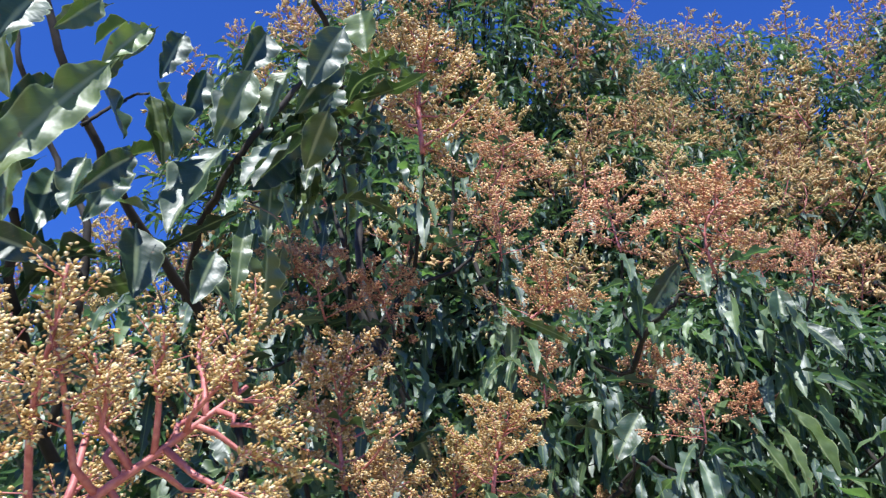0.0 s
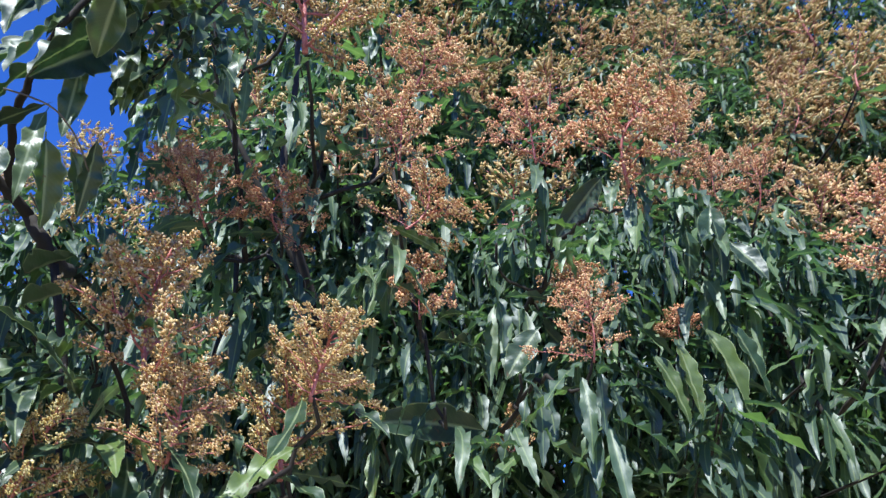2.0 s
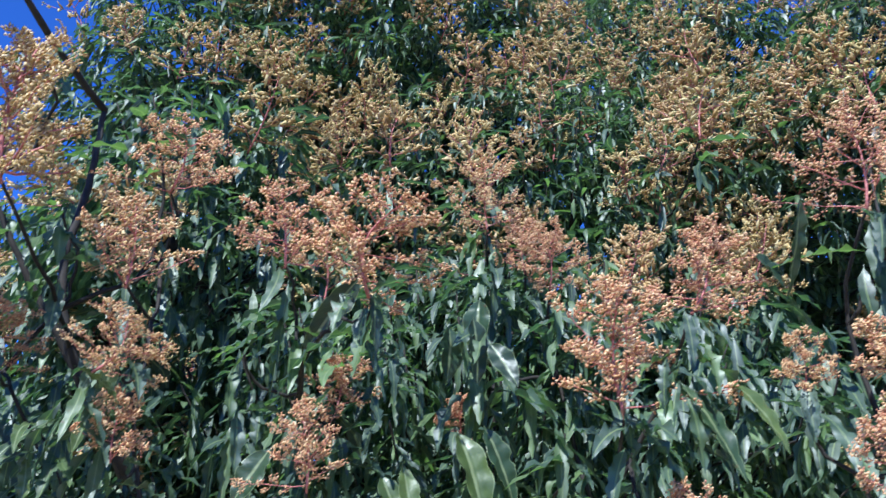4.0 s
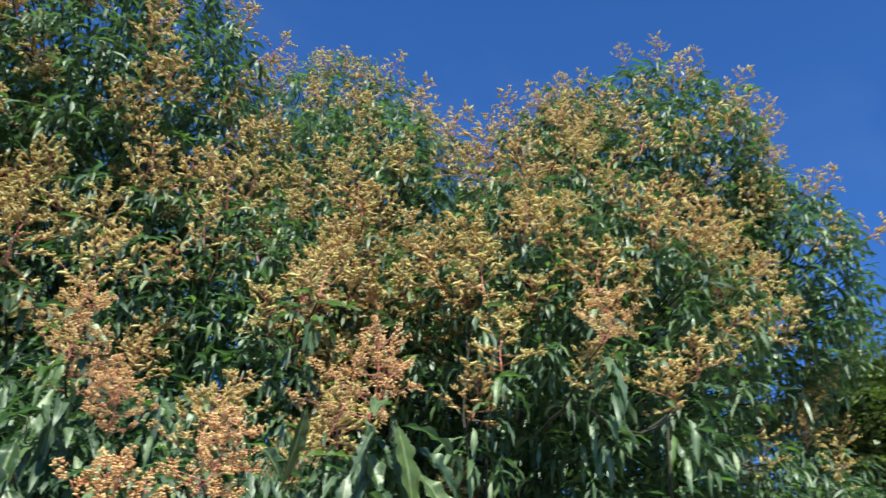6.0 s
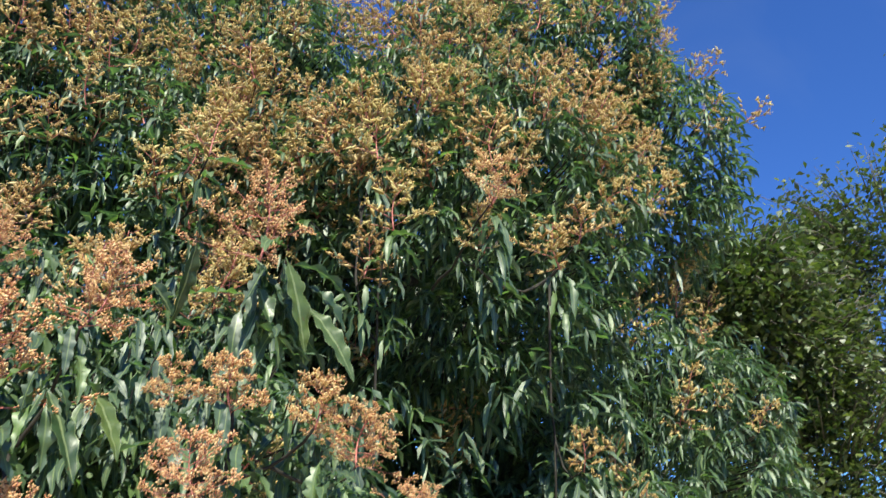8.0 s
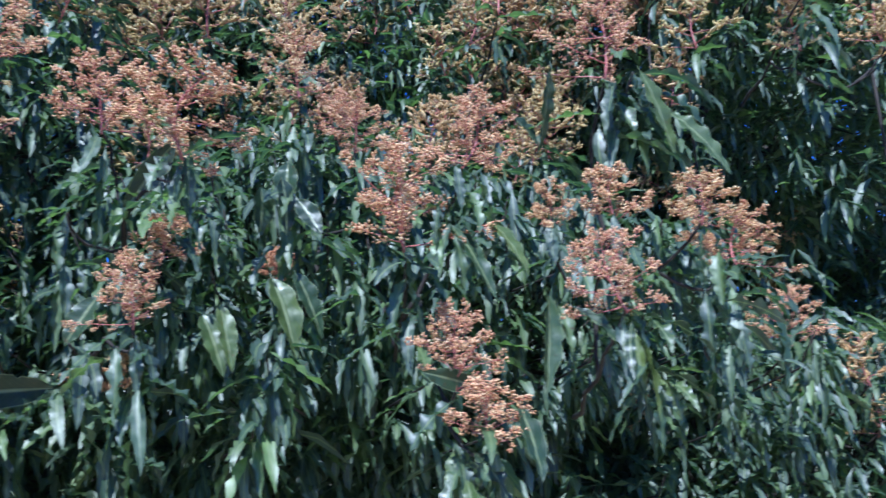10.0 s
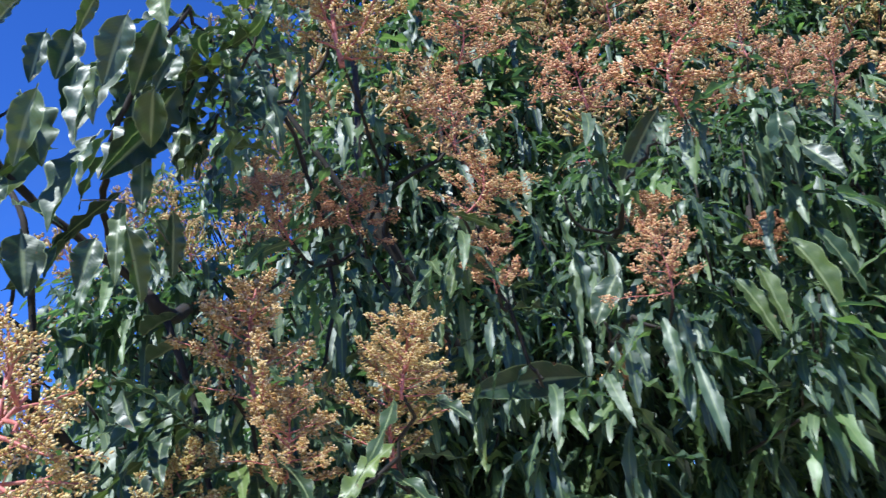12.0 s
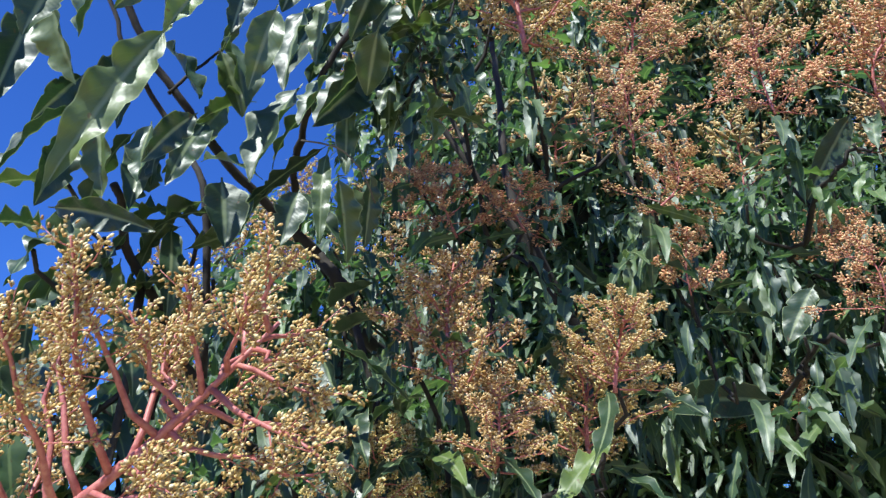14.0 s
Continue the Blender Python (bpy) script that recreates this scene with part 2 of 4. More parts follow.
def drooping(base, azimuth, rise, bend, length, twist, k):
    """Midribs that leave base at an angle and bend towards the ground. Returns line, side, normal."""
    s = np.linspace(0, 1, k)
    th = rise[:, None] - bend[:, None] * s[None, :] ** 0.8
    th = np.maximum(th, -1.52)
    turn = azimuth[:, None] + 0.9 * np.sin(7.3 * azimuth + 31 * length)[:, None] * s[None, :]       # most blades curve sideways too
    ca, sa = np.cos(turn), np.sin(turn)
    d = np.stack([np.cos(th) * ca, np.cos(th) * sa, np.sin(th)], -1)
    step = (length / (k - 1))[:, None, None] * d
    line = base[:, None] + np.concatenate([np.zeros((len(base), 1, 3)), np.cumsum(step[:, :-1], 1)], 1)
    up = np.stack([-np.sin(th) * ca, -np.sin(th) * sa, np.cos(th)], -1)
    flat = np.stack([-sa, ca, 0 * ca], -1)
    tw = twist[:, None, None] * (0.4 + 0.6 * s)[None, :, None]
    side = np.cos(tw) * flat + np.sin(tw) * up
    normal = np.cos(tw) * up - np.sin(tw) * flat
    return line, side, normal


def rosette(rng, base, axis, count, size, outward=None, lift=0.0):
    """Leaf parameters of one leafy shoot end: rows of base, azimuth, rise, bend, length, twist, width, fold, wave, turns, phase. Leaves hang; outward:
    the azimuth to which most of them turn; lift: how much higher than usual they are held."""
    n = count
    b = base + axis[None] * rng.uniform(-0.20, 0.02, n)[:, None] * size / 0.2 + rng.normal(0, 0.016, (n, 3))
    az = np.arange(n) * 2.4 + rng.uniform(0, 6.3) + rng.normal(0, 0.25, n)
    if outward is not None:
        az = outward + (np.mod(az - outward + math.pi, 2 * math.pi) - math.pi) * 0.52
    return np.column_stack([b, az, rng.uniform(-1.15, 0.2, n) + lift, rng.uniform(0.3, 1.4, n),
                            size * rng.uniform(0.7, 1.15, n), rng.normal(0, 0.45, n), size * rng.uniform(0.120, 0.180, n),
                            rng.uniform(0.05, 0.55, n), rng.uniform(0.3, 0.85, n), rng.uniform(2.8, 6.0, n), rng.uniform(0, 6.3, n)])


def blades(rows, k, across, margin=1.0):
    r = np.asarray(rows, float)
    line, side, normal = drooping(r[:, :3], r[:, 3], r[:, 4], r[:, 5], r[:, 6], r[:, 7], k)
    return leaf_blades(line, side, normal, r[:, 8], r[:, 9], r[:, 10], r[:, 11], r[:, 12], across, margin)


# ---- flower panicles ----
def bud_template(sides, rings):
    """A small pointed bud, unit length along z: verts and triangles."""
    if rings == 0:                           # the simplest, for flowers far up: four triangles
        return np.array([(0.45, 0, 0.1), (-0.25, 0.42, 0.2), (-0.25, -0.42, 0.3), (0, 0, 1.0)]), np.array([(0, 2, 1), (0, 1, 3), (1, 2, 3), (2, 0, 3)])
    rows = ((0.35, 0.36), (0.72, 0.33)) if rings == 2 else ((0.5, 0.44),)
    v = [(0.0, 0.0, 0.0)] + [(r * math.cos(a * 2 * math.pi / sides), r * math.sin(a * 2 * math.pi / sides), z) for z, r in rows for a in range(sides)] + [(0.0, 0.0, 1.0)]
    last = len(v) - 1
    f = []
    for j in range(sides):
        k = (j + 1) % sides
        f.append((0, 1 + k, 1 + j))
        if rings == 2:
            f += [(1 + j, 1 + k, 1 + sides + k), (1 + j, 1 + sides + k, 1 + sides + j)]
        f.append((last, last - sides + j, last - sides + k))
    return np.array(v), np.array(f)


def scattered(template, place, along, length, width):
    """Copies of a bud at many places, as verts and faces."""
    v, f = template
    n = len(place)
    z = unit(along)
    x = unit(np.cross(z, np.array([0.37, 0.61, 0.70])))
    y = np.cross(z, x)
    out = place[:, None] + (v[None, :, 0:1] * x[:, None] + v[None, :, 1:2] * y[:, None]) * width[:, None, None] + v[None, :, 2:3] * z[:, None] * length[:, None, None]
    return out.reshape(-1, 3), (f[None] + (np.arange(n) * len(v))[:, None, None]).reshape(-1, 3)


def panicle_meshes(seed, branches, fingers, buds, bud, detail, spread=0.74, gap=0.04, lift=0.0, bare=0.18):
    """One unit-high panicle: a curved main stalk along z, side branches long below and short above, twigs on them set with clumps of buds. Returns the stalk's mesh and the buds' mesh."""
    rng = np.random.default_rng(seed)
    stalks, place, along, cores = [], [], [], []
    bow = rng.normal(0, 0.07, 2)
    zs = np.linspace(0, 1, 9)
    main = np.column_stack([bow[0] * np.sin(zs * 3.1), bow[1] * np.sin(zs * 3.1), zs])
    stalks.append(tube(main, (0.020 if detail == 2 else 0.014) * (1 - 0.85 * zs) + 0.002, (4, 5, 7)[detail]))

    def on_main(h):
        return np.array([np.interp(h, zs, main[:, c]) for c in range(3)])

    def raceme(p, d, ln, count):
        """Buds in small clumps along the outer part of a twig, pointing away from it."""
        clumps = np.linspace(0.35, 1.0, 4 if detail else 3)
        g = clumps[rng.integers(0, len(clumps), count)] + rng.normal(0, 0.05, count)
        round_it = rng.normal(0, 1, (count, 3))
        round_it = unit(round_it - (round_it @ d)[:, None] * d)
        place.extend(p + d * ln * g[:, None] + round_it * bud * rng.uniform(0.2, 1.0, (count, 1)) * (1.25 - 0.6 * g[:, None]))
        along.extend(unit(round_it + d * rng.uniform(0.1, 1.4, (count, 1)) + np.array([0, 0, 0.2])))

    for i in range(branches):
        h = gap + (0.97 - gap) * (i / (branches - 1)) ** 0.92
        az = i * 2.4 + rng.normal(0, 0.35)
        reach = spread * (1 - h) ** 0.55 * rng.uniform(0.55, 1.15) + 0.08
        rise = rng.uniform(-0.1, 0.55) + 0.45 * h + lift
        out = np.array([math.cos(az), math.sin(az), 0.0])
        t = np.linspace(0, 1, 6 if detail else 4)[:, None]
        a = on_main(h)
        line = a + reach * (t * (out * math.cos(rise) + np.array([0, 0, math.sin(rise)])) + t ** 2 * np.array([0, 0, rng.uniform(-0.10, 0.30)]))
        line[1:-1] += rng.normal(0, 0.008, (len(t) - 2, 3))
        stalks.append(tube(line, ((0.0070, 0.0066, 0.0088)[detail] * (0.5 + reach)) * (1 - 0.8 * t[:, 0]) + 0.0014, (3, 3, 5)[detail]))
        m = max(2, int(round(fingers * (reach / spread) ** 0.8)))
        for j in range(m):
            f = bare + (0.98 - bare) * (j + rng.uniform(0, 1)) / m
            p = np.array([np.interp(f, t[:, 0], line[:, c]) for c in range(3)])
            d = unit(rng.normal(0, 0.62, 3) + out * 0.6 + np.array([0, 0, 0.5]))
            ln = rng.uniform(0.09, 0.20) * (1.25 - 0.5 * f) * (0.62 if detail == 2 else 1.0)
            end = p + d * ln
            if detail:
                stalks.append(tube(np.array([p, (p + end) / 2 + rng.normal(0, 0.003, 3), end]), (np.array([0.0034, 0.0026, 0.0014]) * (0.7 if detail == 2 else 1.0)), 3))
            raceme(p, d, ln, buds)
            if detail == 0:                  # the packed core of a spike seen from far off
                cores.append(tube(np.array([p + d * ln * 0.15, p + d * ln * 0.6, p + d * ln * 1.15]), np.array([0.45, 0.72, 0.15]) * bud, 4))
        d = unit(line[-1] - line[-2])
        raceme(line[-1] - d * 0.12, d, 0.15, buds + 4)
    n = len(place)
    v, f = scattered(bud_template(*((3, 0), (3, 1), (3, 2))[detail]), np.array(place), np.array(along), bud * rng.uniform(0.75, 1.15 if detail == 2 else 1.5, n), bud * rng.uniform(0.65, 1.05, n) * (0.85 if detail == 2 else 1.1))
    if cores:
        v, f = joined([(v, [tuple(q) for q in f])] + cores)
    sv, sf = joined(stalks)
    return mesh("flower_stalk", sv, sf, STALK), mesh("blossom", v, f, (TAN_BUD, BUD, PALE_BUD)[detail])


def axis_pose(base, along, height, spin):
    """A pose with local z along a direction, scaled to height."""
    q = Vector(along).to_track_quat("Z", "Y")
    return Matrix.LocRotScale(Vector(base), q @ Euler((0, 0, spin)).to_quaternion(), (height,) * 3)


# ---- ground ----
def ground_sheet():
    rng = np.random.default_rng(3)
    r = np.array([0, 1, 2, 3.5, 5.5, 8, 12, 18, 30, 60, 140, 400, 1500])
    n = 40
    v = [(1.3, 3.0, 0.0)]
    for d in r[1:]:
        for j in range(n):
            a = j * 2 * math.pi / n
            v.append((1.3 + d * math.cos(a), 3.0 + d * math.sin(a), rng.normal(0, 0.03) if 1 < d < 30 else 0.0))
    f = [(0, 1 + j, 1 + (j + 1) % n) for j in range(n)]
    for i in range(len(r) - 2):
        for j in range(n):
            a, b = 1 + i * n, 1 + (i + 1) * n
            f.append((a + j, b + j, b + (j + 1) % n, a + (j + 1) % n))
    return tagged(new("ground", mesh("ground", v, f, GROUND)), "unseen ground under and around the trees, pale to bounce light", "ground", kind="structure")


ground_sheet()


# ---- the mango tree ----
tree = tagged(new("mango_tree"), "tall blooming mango tree with dark glossy leaves and ochre panicles", "tree")
tree.location = (1.3, 4.9, 0.0)
ROOT = Matrix.Translation((-1.3, -4.9, 0.0))


def tree_part(name, me, m=None, label="", kind=""):
    ob = part(name, me, tree, label, kind)
    ob.matrix_basis = ROOT @ m if m is not None else ROOT
    return ob


wood = np.random.default_rng(11)


ANCHORS = []


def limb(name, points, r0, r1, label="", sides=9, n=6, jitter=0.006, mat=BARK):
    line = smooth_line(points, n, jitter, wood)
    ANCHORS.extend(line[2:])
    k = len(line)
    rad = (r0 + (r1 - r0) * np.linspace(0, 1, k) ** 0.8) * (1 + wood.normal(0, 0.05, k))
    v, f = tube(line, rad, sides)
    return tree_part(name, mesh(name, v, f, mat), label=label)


FORK = (1.35, 4.85, 1.25)
limb("trunk", [(1.30, 4.90, -0.05), (1.28, 4.88, 0.4), (1.33, 4.86, 0.9), FORK], 0.21, 0.15, "grey-brown fissured trunk", 14)
# crown lobes: centre and half-axes
LOBES = [
    ((0.90, 3.40, 2.15), (1.75, 1.35, 0.95)),
    ((0.22, 4.90, 5.20), (1.32, 1.25, 1.75)),
    ((2.35, 5.10, 4.95), (0.95, 1.05, 1.28)),
    ((4.68, 4.90, 5.50), (1.15, 1.30, 1.66)),
    ((3.45, 4.00, 3.85), (1.30, 1.25, 1.25)),
    ((1.30, 4.90, 3.60), (2.00, 1.50, 1.30)),
    ((-1.75, 4.50, 2.45), (1.40, 1.20, 1.60)),
    ((2.90, 3.30, 1.45), (1.10, 1.00, 0.78)),
    ((4.30, 3.80, 1.50), (1.00, 1.00, 0.95)),
    ((4.00, 5.10, 5.10), (0.80, 1.00, 1.80)),
    ((5.35, 4.70, 2.60), (1.25, 1.20, 1.35)),
    ((-0.82, 4.60, 4.50), (1.05, 1.10, 1.35)),
    ((-0.45, 2.75, 1.60), (0.85, 0.70, 0.75)),
    ((-0.20, 2.80, 2.90), (0.60, 0.55, 0.70)),
    ((5.35, 4.60, 4.90), (0.85, 1.10, 1.15)),
    ((2.40, 7.40, 7.20), (1.25, 1.00, 1.50)),
]
for c, r in LOBES:
    mid = [(a + b) / 2 + wood.normal(0, 0.10) for a, b in zip(FORK, c)]
    mid[2] -= 0.12
    limb("limb", [FORK, mid, c, (c[0] + wood.normal(0, 0.15), c[1], c[2] + 0.6 * r[2])], 0.095, 0.02)
# limbs that show in front of the crown
limb("limb", [FORK, (0.35, 4.0, 1.60), (-0.60, 2.9, 2.10), (-0.80, 2.2, 2.28), (-0.54, 1.62, 2.11), (-0.37, 1.27, 1.985), (-0.40, 1.215, 2.04)], 0.035, 0.0105, "bare dark brown limb", jitter=0.002)
limb("branch", [(-0.40, 1.215, 2.04), (-0.47, 1.10, 2.125), (-0.53, 0.99, 2.22), (-0.59, 0.89, 2.37), (-0.63, 0.82, 2.53)], 0.0092, 0.0055, "dark brown leafy branch", jitter=0.002)
limb("branch", [(-0.425, 1.19, 2.06), (-0.405, 1.13, 2.12), (-0.365, 1.065, 2.175), (-0.30, 1.02, 2.26), (-0.245, 1.02, 2.355), (-0.19, 1.05, 2.47)], 0.0076, 0.0045, "thin dark brown leafy branch", jitter=0.002)
limb("branch", [(0.1, 2.6, 1.7), (-0.14, 2.12, 2.25), (-0.245, 2.06, 2.58), (-0.275, 2.15, 2.90), (-0.30, 2.2, 3.2)], 0.018, 0.009, "dark upright branch", jitter=0.002)
limb("branch", [(-0.14, 2.12, 2.25), (-0.33, 1.98, 2.60), (-0.47, 1.92, 2.86), (-0.6, 1.85, 3.1)], 0.012, 0.006, "dark slanting branch", jitter=0.002)
limb("branch", [(0.15, 3.0, 1.75), (0.32, 2.4, 1.86), (0.40, 2.0, 1.93), (0.46, 1.82, 1.97)], 0.012, 0.005)
limb("branch", [(1.25, 3.9, 1.70), (1.40, 3.45, 1.87), (1.52, 3.1, 1.93), (1.66, 2.85, 2.05)], 0.016, 0.010, "bare grey branch", mat=GREY_BARK)
limb("branch", [(0.30, 2.6, 2.05), (0.46, 1.95, 2.24), (0.52, 1.82, 2.31), (0.58, 1.78, 2.37)], 0.010, 0.0045)
limb("branch", [(-0.55, 1.9, 1.5), (-0.62, 1.4, 1.75), (-0.60, 1.05, 1.92), (-0.57, 0.9, 2.05)], 0.014, 0.006)


# ---- shoots: leaf rosettes and panicles ----
grow = np.random.default_rng(29)
NEAR_KINDS = [panicle_meshes(40 + i, 26, 11, 19, 0.032, 2, 0.66) for i in range(4)]
LEANING_KINDS = [panicle_meshes(47, 30, 19, 26, 0.0145, 2, 0.62, 0.22, -0.15, 0.36)]
MID_KINDS = [panicle_meshes(60 + i, 21, 7, 15, 0.033, 1, 0.70, 0.03) for i in range(6)]
SMALL_KINDS = [panicle_meshes(70 + i, 16, 7, 14, 0.045, 1, 0.62, 0.03) for i in range(4)]
OPEN_KINDS = [panicle_meshes(78, 20, 8, 12, 0.030, 1, 0.74, 0.04)]
DISTANT_KINDS = [panicle_meshes(90 + i, 11, 4, 3, 0.044, 0, 0.66, 0.02) for i in range(4)]
FAR_KINDS = [panicle_meshes(80 + i, 15, 6, 4, 0.039, 0, 0.68, 0.02) for i in range(6)]
near_rows, front_rows, stuff_rows, inner_rows, fine_twigs = [], [], [], [], []
placed = []


def panicle(kind, base, along, height, broad=1.0):
    m = axis_pose(base, along, height, grow.uniform(0, 6.28)) @ Matrix.Diagonal((broad, broad, 1.0, 1.0))
    ob = tree_part("flower_panicle", kind[0], m)
    ob["label"] = "upright branching mango panicle with red stalks and ochre buds"
    part("blossom", kind[1], ob, kind="stuff")
    return ob


def extent(kind):
    """Middle, height and width of a kind's bloom, without its outermost buds."""
    co = np.empty(len(kind[1].vertices) * 3)
    kind[1].vertices.foreach_get("co", co)
    co = co.reshape(-1, 3)
    lo, hi = np.percentile(co, 3, axis=0), np.percentile(co, 97, axis=0)
    return (lo[2] + hi[2]) / 2, hi[2] - lo[2], (hi[0] - lo[0] + hi[1] - lo[1]) / 2


def twig_to_wood(base):
    """A twig from a shoot's foot to the nearest branch behind it."""
    anchors = np.array(ANCHORS)
    gap = np.linalg.norm(anchors - base, axis=1) + 1.2 * np.abs(anchors[:, 0] - base[0]) + 0.8 * np.maximum(0, base[1] + 0.1 - anchors[:, 1]) + 0.3 * np.maximum(0, anchors[:, 2] - base[2])
    end = anchors[int(np.argmin(gap))]
    ln = np.linalg.norm(end - base)
    if ln > 0.5 and abs(end[0] - base[0]) > 0.25:        # no wood close by: it runs straight back into the crown
        end = base + np.array([grow.normal(0, 0.06), 0.55, -0.2])
        ln = 0.6
    t = np.linspace(0, 1, 7)[:, None]
    bend = base + np.array([0.0, min(0.30, 0.7 * ln), -0.08 - 0.1 * ln])       # it dives into the leaves first
    line = (1 - t) ** 2 * base + 2 * t * (1 - t) * bend + t ** 2 * end
    line[1:-1] += grow.normal(0, 0.006, (5, 3))
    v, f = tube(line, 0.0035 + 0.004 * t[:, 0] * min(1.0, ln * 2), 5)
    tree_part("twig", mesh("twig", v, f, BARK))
    ANCHORS.extend(line[3:6])


def flowering_shoot(x, y, z, width, height, lean=(0, 0), leaves=11, kinds=None):
    """A panicle whose bloom is centred at x, y, z, with the given width and height, on a shoot with a rosette of leaves at its foot."""
    along = np.array([lean[0], lean[1], 1.0]) + grow.normal(0, 0.08, 3)
    along /= np.linalg.norm(along)
    if kinds is None:
        kinds = FAR_KINDS if y > 2.4 else MID_KINDS if width > 0.19 else SMALL_KINDS
    kind = kinds[int(grow.integers(len(kinds)))]
    mid, tall, wide = extent(kind)
    width, height = 0.88 * width, 0.88 * height
    scale = height / tall
    base = np.array([x, y, z]) - along * mid * scale
    panicle(kind, base, along, scale, min(1.7, max(0.8, width / wide / scale)))
    twig_to_wood(base + along * 0.01)
    if leaves:
        (near_rows if y < 1.9 else front_rows if y < 2.7 else stuff_rows).append(rosette(grow, base, along, leaves, 0.19 * grow.uniform(0.85, 1.15), -math.pi / 2))
    placed.append((x, y, z))


# the panicles that stand out, lowest and nearest first
flowering_shoot(-0.305, 0.720, 1.655, 0.37, 0.36, (1.45, 0.10), 4, LEANING_KINDS)
flowering_shoot(-0.250, 1.140, 1.650, 0.16, 0.17, (0.15, 0.0), 4, NEAR_KINDS)
flowering_shoot(-0.150, 1.200, 1.890, 0.22, 0.24, (-0.05, 0.0), 5, NEAR_KINDS)
flowering_shoot(-0.090, 1.180, 1.722, 0.17, 0.15, (0.10, 0.0), 4, NEAR_KINDS)
flowering_shoot(0.090, 1.280, 1.850, 0.17, 0.14, (0.25, 0.0), 6, NEAR_KINDS)
flowering_shoot(0.020, 1.405, 1.790, 0.22, 0.20, (0.10, 0.0), 8, NEAR_KINDS)
flowering_shoot(-0.040, 1.420, 2.720, 0.30, 0.34, (0.05, 0.0), 5, NEAR_KINDS)
flowering_shoot(0.140, 1.800, 2.800, 0.28, 0.20, (0.1, 0.0), 6)
flowering_shoot(0.125, 1.660, 2.520, 0.25, 0.20, (0.0, 0.0), 7)
flowering_shoot(0.430, 1.790, 2.600, 0.25, 0.22)
flowering_shoot(0.700, 1.720, 2.520, 0.35, 0.29, (0.45, -0.2), 13)
flowering_shoot(0.190, 1.530, 2.240, 0.22, 0.13, (0.5, 0.0))
flowering_shoot(0.210, 1.580, 2.090, 0.15, 0.13, (0.2, 0.0), 9)
flowering_shoot(-0.277, 1.581, 2.310, 0.21, 0.16, (-0.2, 0.0), 8)
flowering_shoot(-0.109, 1.644, 2.295, 0.21, 0.15, (0.2, 0.0), 8)
flowering_shoot(-0.360, 1.620, 2.400, 0.15, 0.13, (-0.1, 0.0), 6)
flowering_shoot(0.535, 1.720, 2.075, 0.21, 0.18, (-0.1, 0.0), 13)
flowering_shoot(0.850, 2.200, 2.225, 0.15, 0.12, (0, 0), 13)
flowering_shoot(0.220, 2.370, 1.940, 0.11, 0.12)
flowering_shoot(0.540, 2.050, 2.290, 0.18, 0.14)
flowering_shoot(0.400, 2.150, 1.930, 0.12, 0.11)
flowering_shoot(1.190, 1.655, 2.270, 0.34, 0.27, (-0.1, 0.0), 13)
flowering_shoot(1.375, 1.680, 2.440, 0.25, 0.24, (0.1, 0.0), 14)
flowering_shoot(1.600, 1.384, 1.995, 0.20, 0.19, (-0.1, 0.0), 14)
flowering_shoot(1.690, 1.569, 2.230, 0.19, 0.13, (0.1, 0.0), 12)
flowering_shoot(1.560, 1.692, 2.235, 0.15, 0.13, (0.0, 0.0), 9)
flowering_shoot(1.890, 1.537, 2.195, 0.18, 0.17, (0.1, 0.0), 9)
flowering_shoot(2.085, 1.750, 2.155, 0.25, 0.19, (0.2, 0.0), 14)
flowering_shoot(1.088, 2.176, 2.673, 0.20, 0.17)
flowering_shoot(1.037, 2.348, 2.779, 0.18, 0.20)
flowering_shoot(0.879, 2.591, 3.287, 0.24, 0.27)
flowering_shoot(1.971, 3.737, 3.538, 0.28, 0.28)
flowering_shoot(1.290, 1.610, 1.890, 0.22, 0.18, (0.2, 0.0), 12)
flowering_shoot(1.340, 1.500, 1.730, 0.18, 0.13, (0.2, 0.0), 12)
flowering_shoot(1.745, 1.675, 2.710, 0.27, 0.26, (0.15, 0.0), 16, OPEN_KINDS)
flowering_shoot(2.440, 2.170, 2.000, 0.24, 0.17)
flowering_shoot(2.840, 2.430, 1.870, 0.20, 0.19)
flowering_shoot(2.880, 2.490, 1.670, 0.17, 0.15)
for x, y, z, h in ((2.47, 2.53, 3.25, 0.30), (2.77, 2.29, 3.31, 0.32), (2.80, 2.42, 3.16, 0.24), (2.40, 2.69, 3.07, 0.27), (3.20, 2.46, 3.18, 0.28),
                   (2.53, 2.98, 3.83, 0.34), (2.64, 3.30, 4.11, 0.32), (2.84, 3.00, 4.18, 0.34), (3.09, 2.78, 3.85, 0.38), (3.26, 3.69, 5.04, 0.40),
                   (3.92, 3.67, 5.50, 0.40), (1.50, 4.10, 4.30, 0.38), (1.26, 3.83, 4.00, 0.36), (1.78, 3.60, 3.55, 0.35), (2.09, 4.17, 4.64, 0.40)):
    flowering_shoot(x, y, z, 0.95 * h, 0.85 * h)
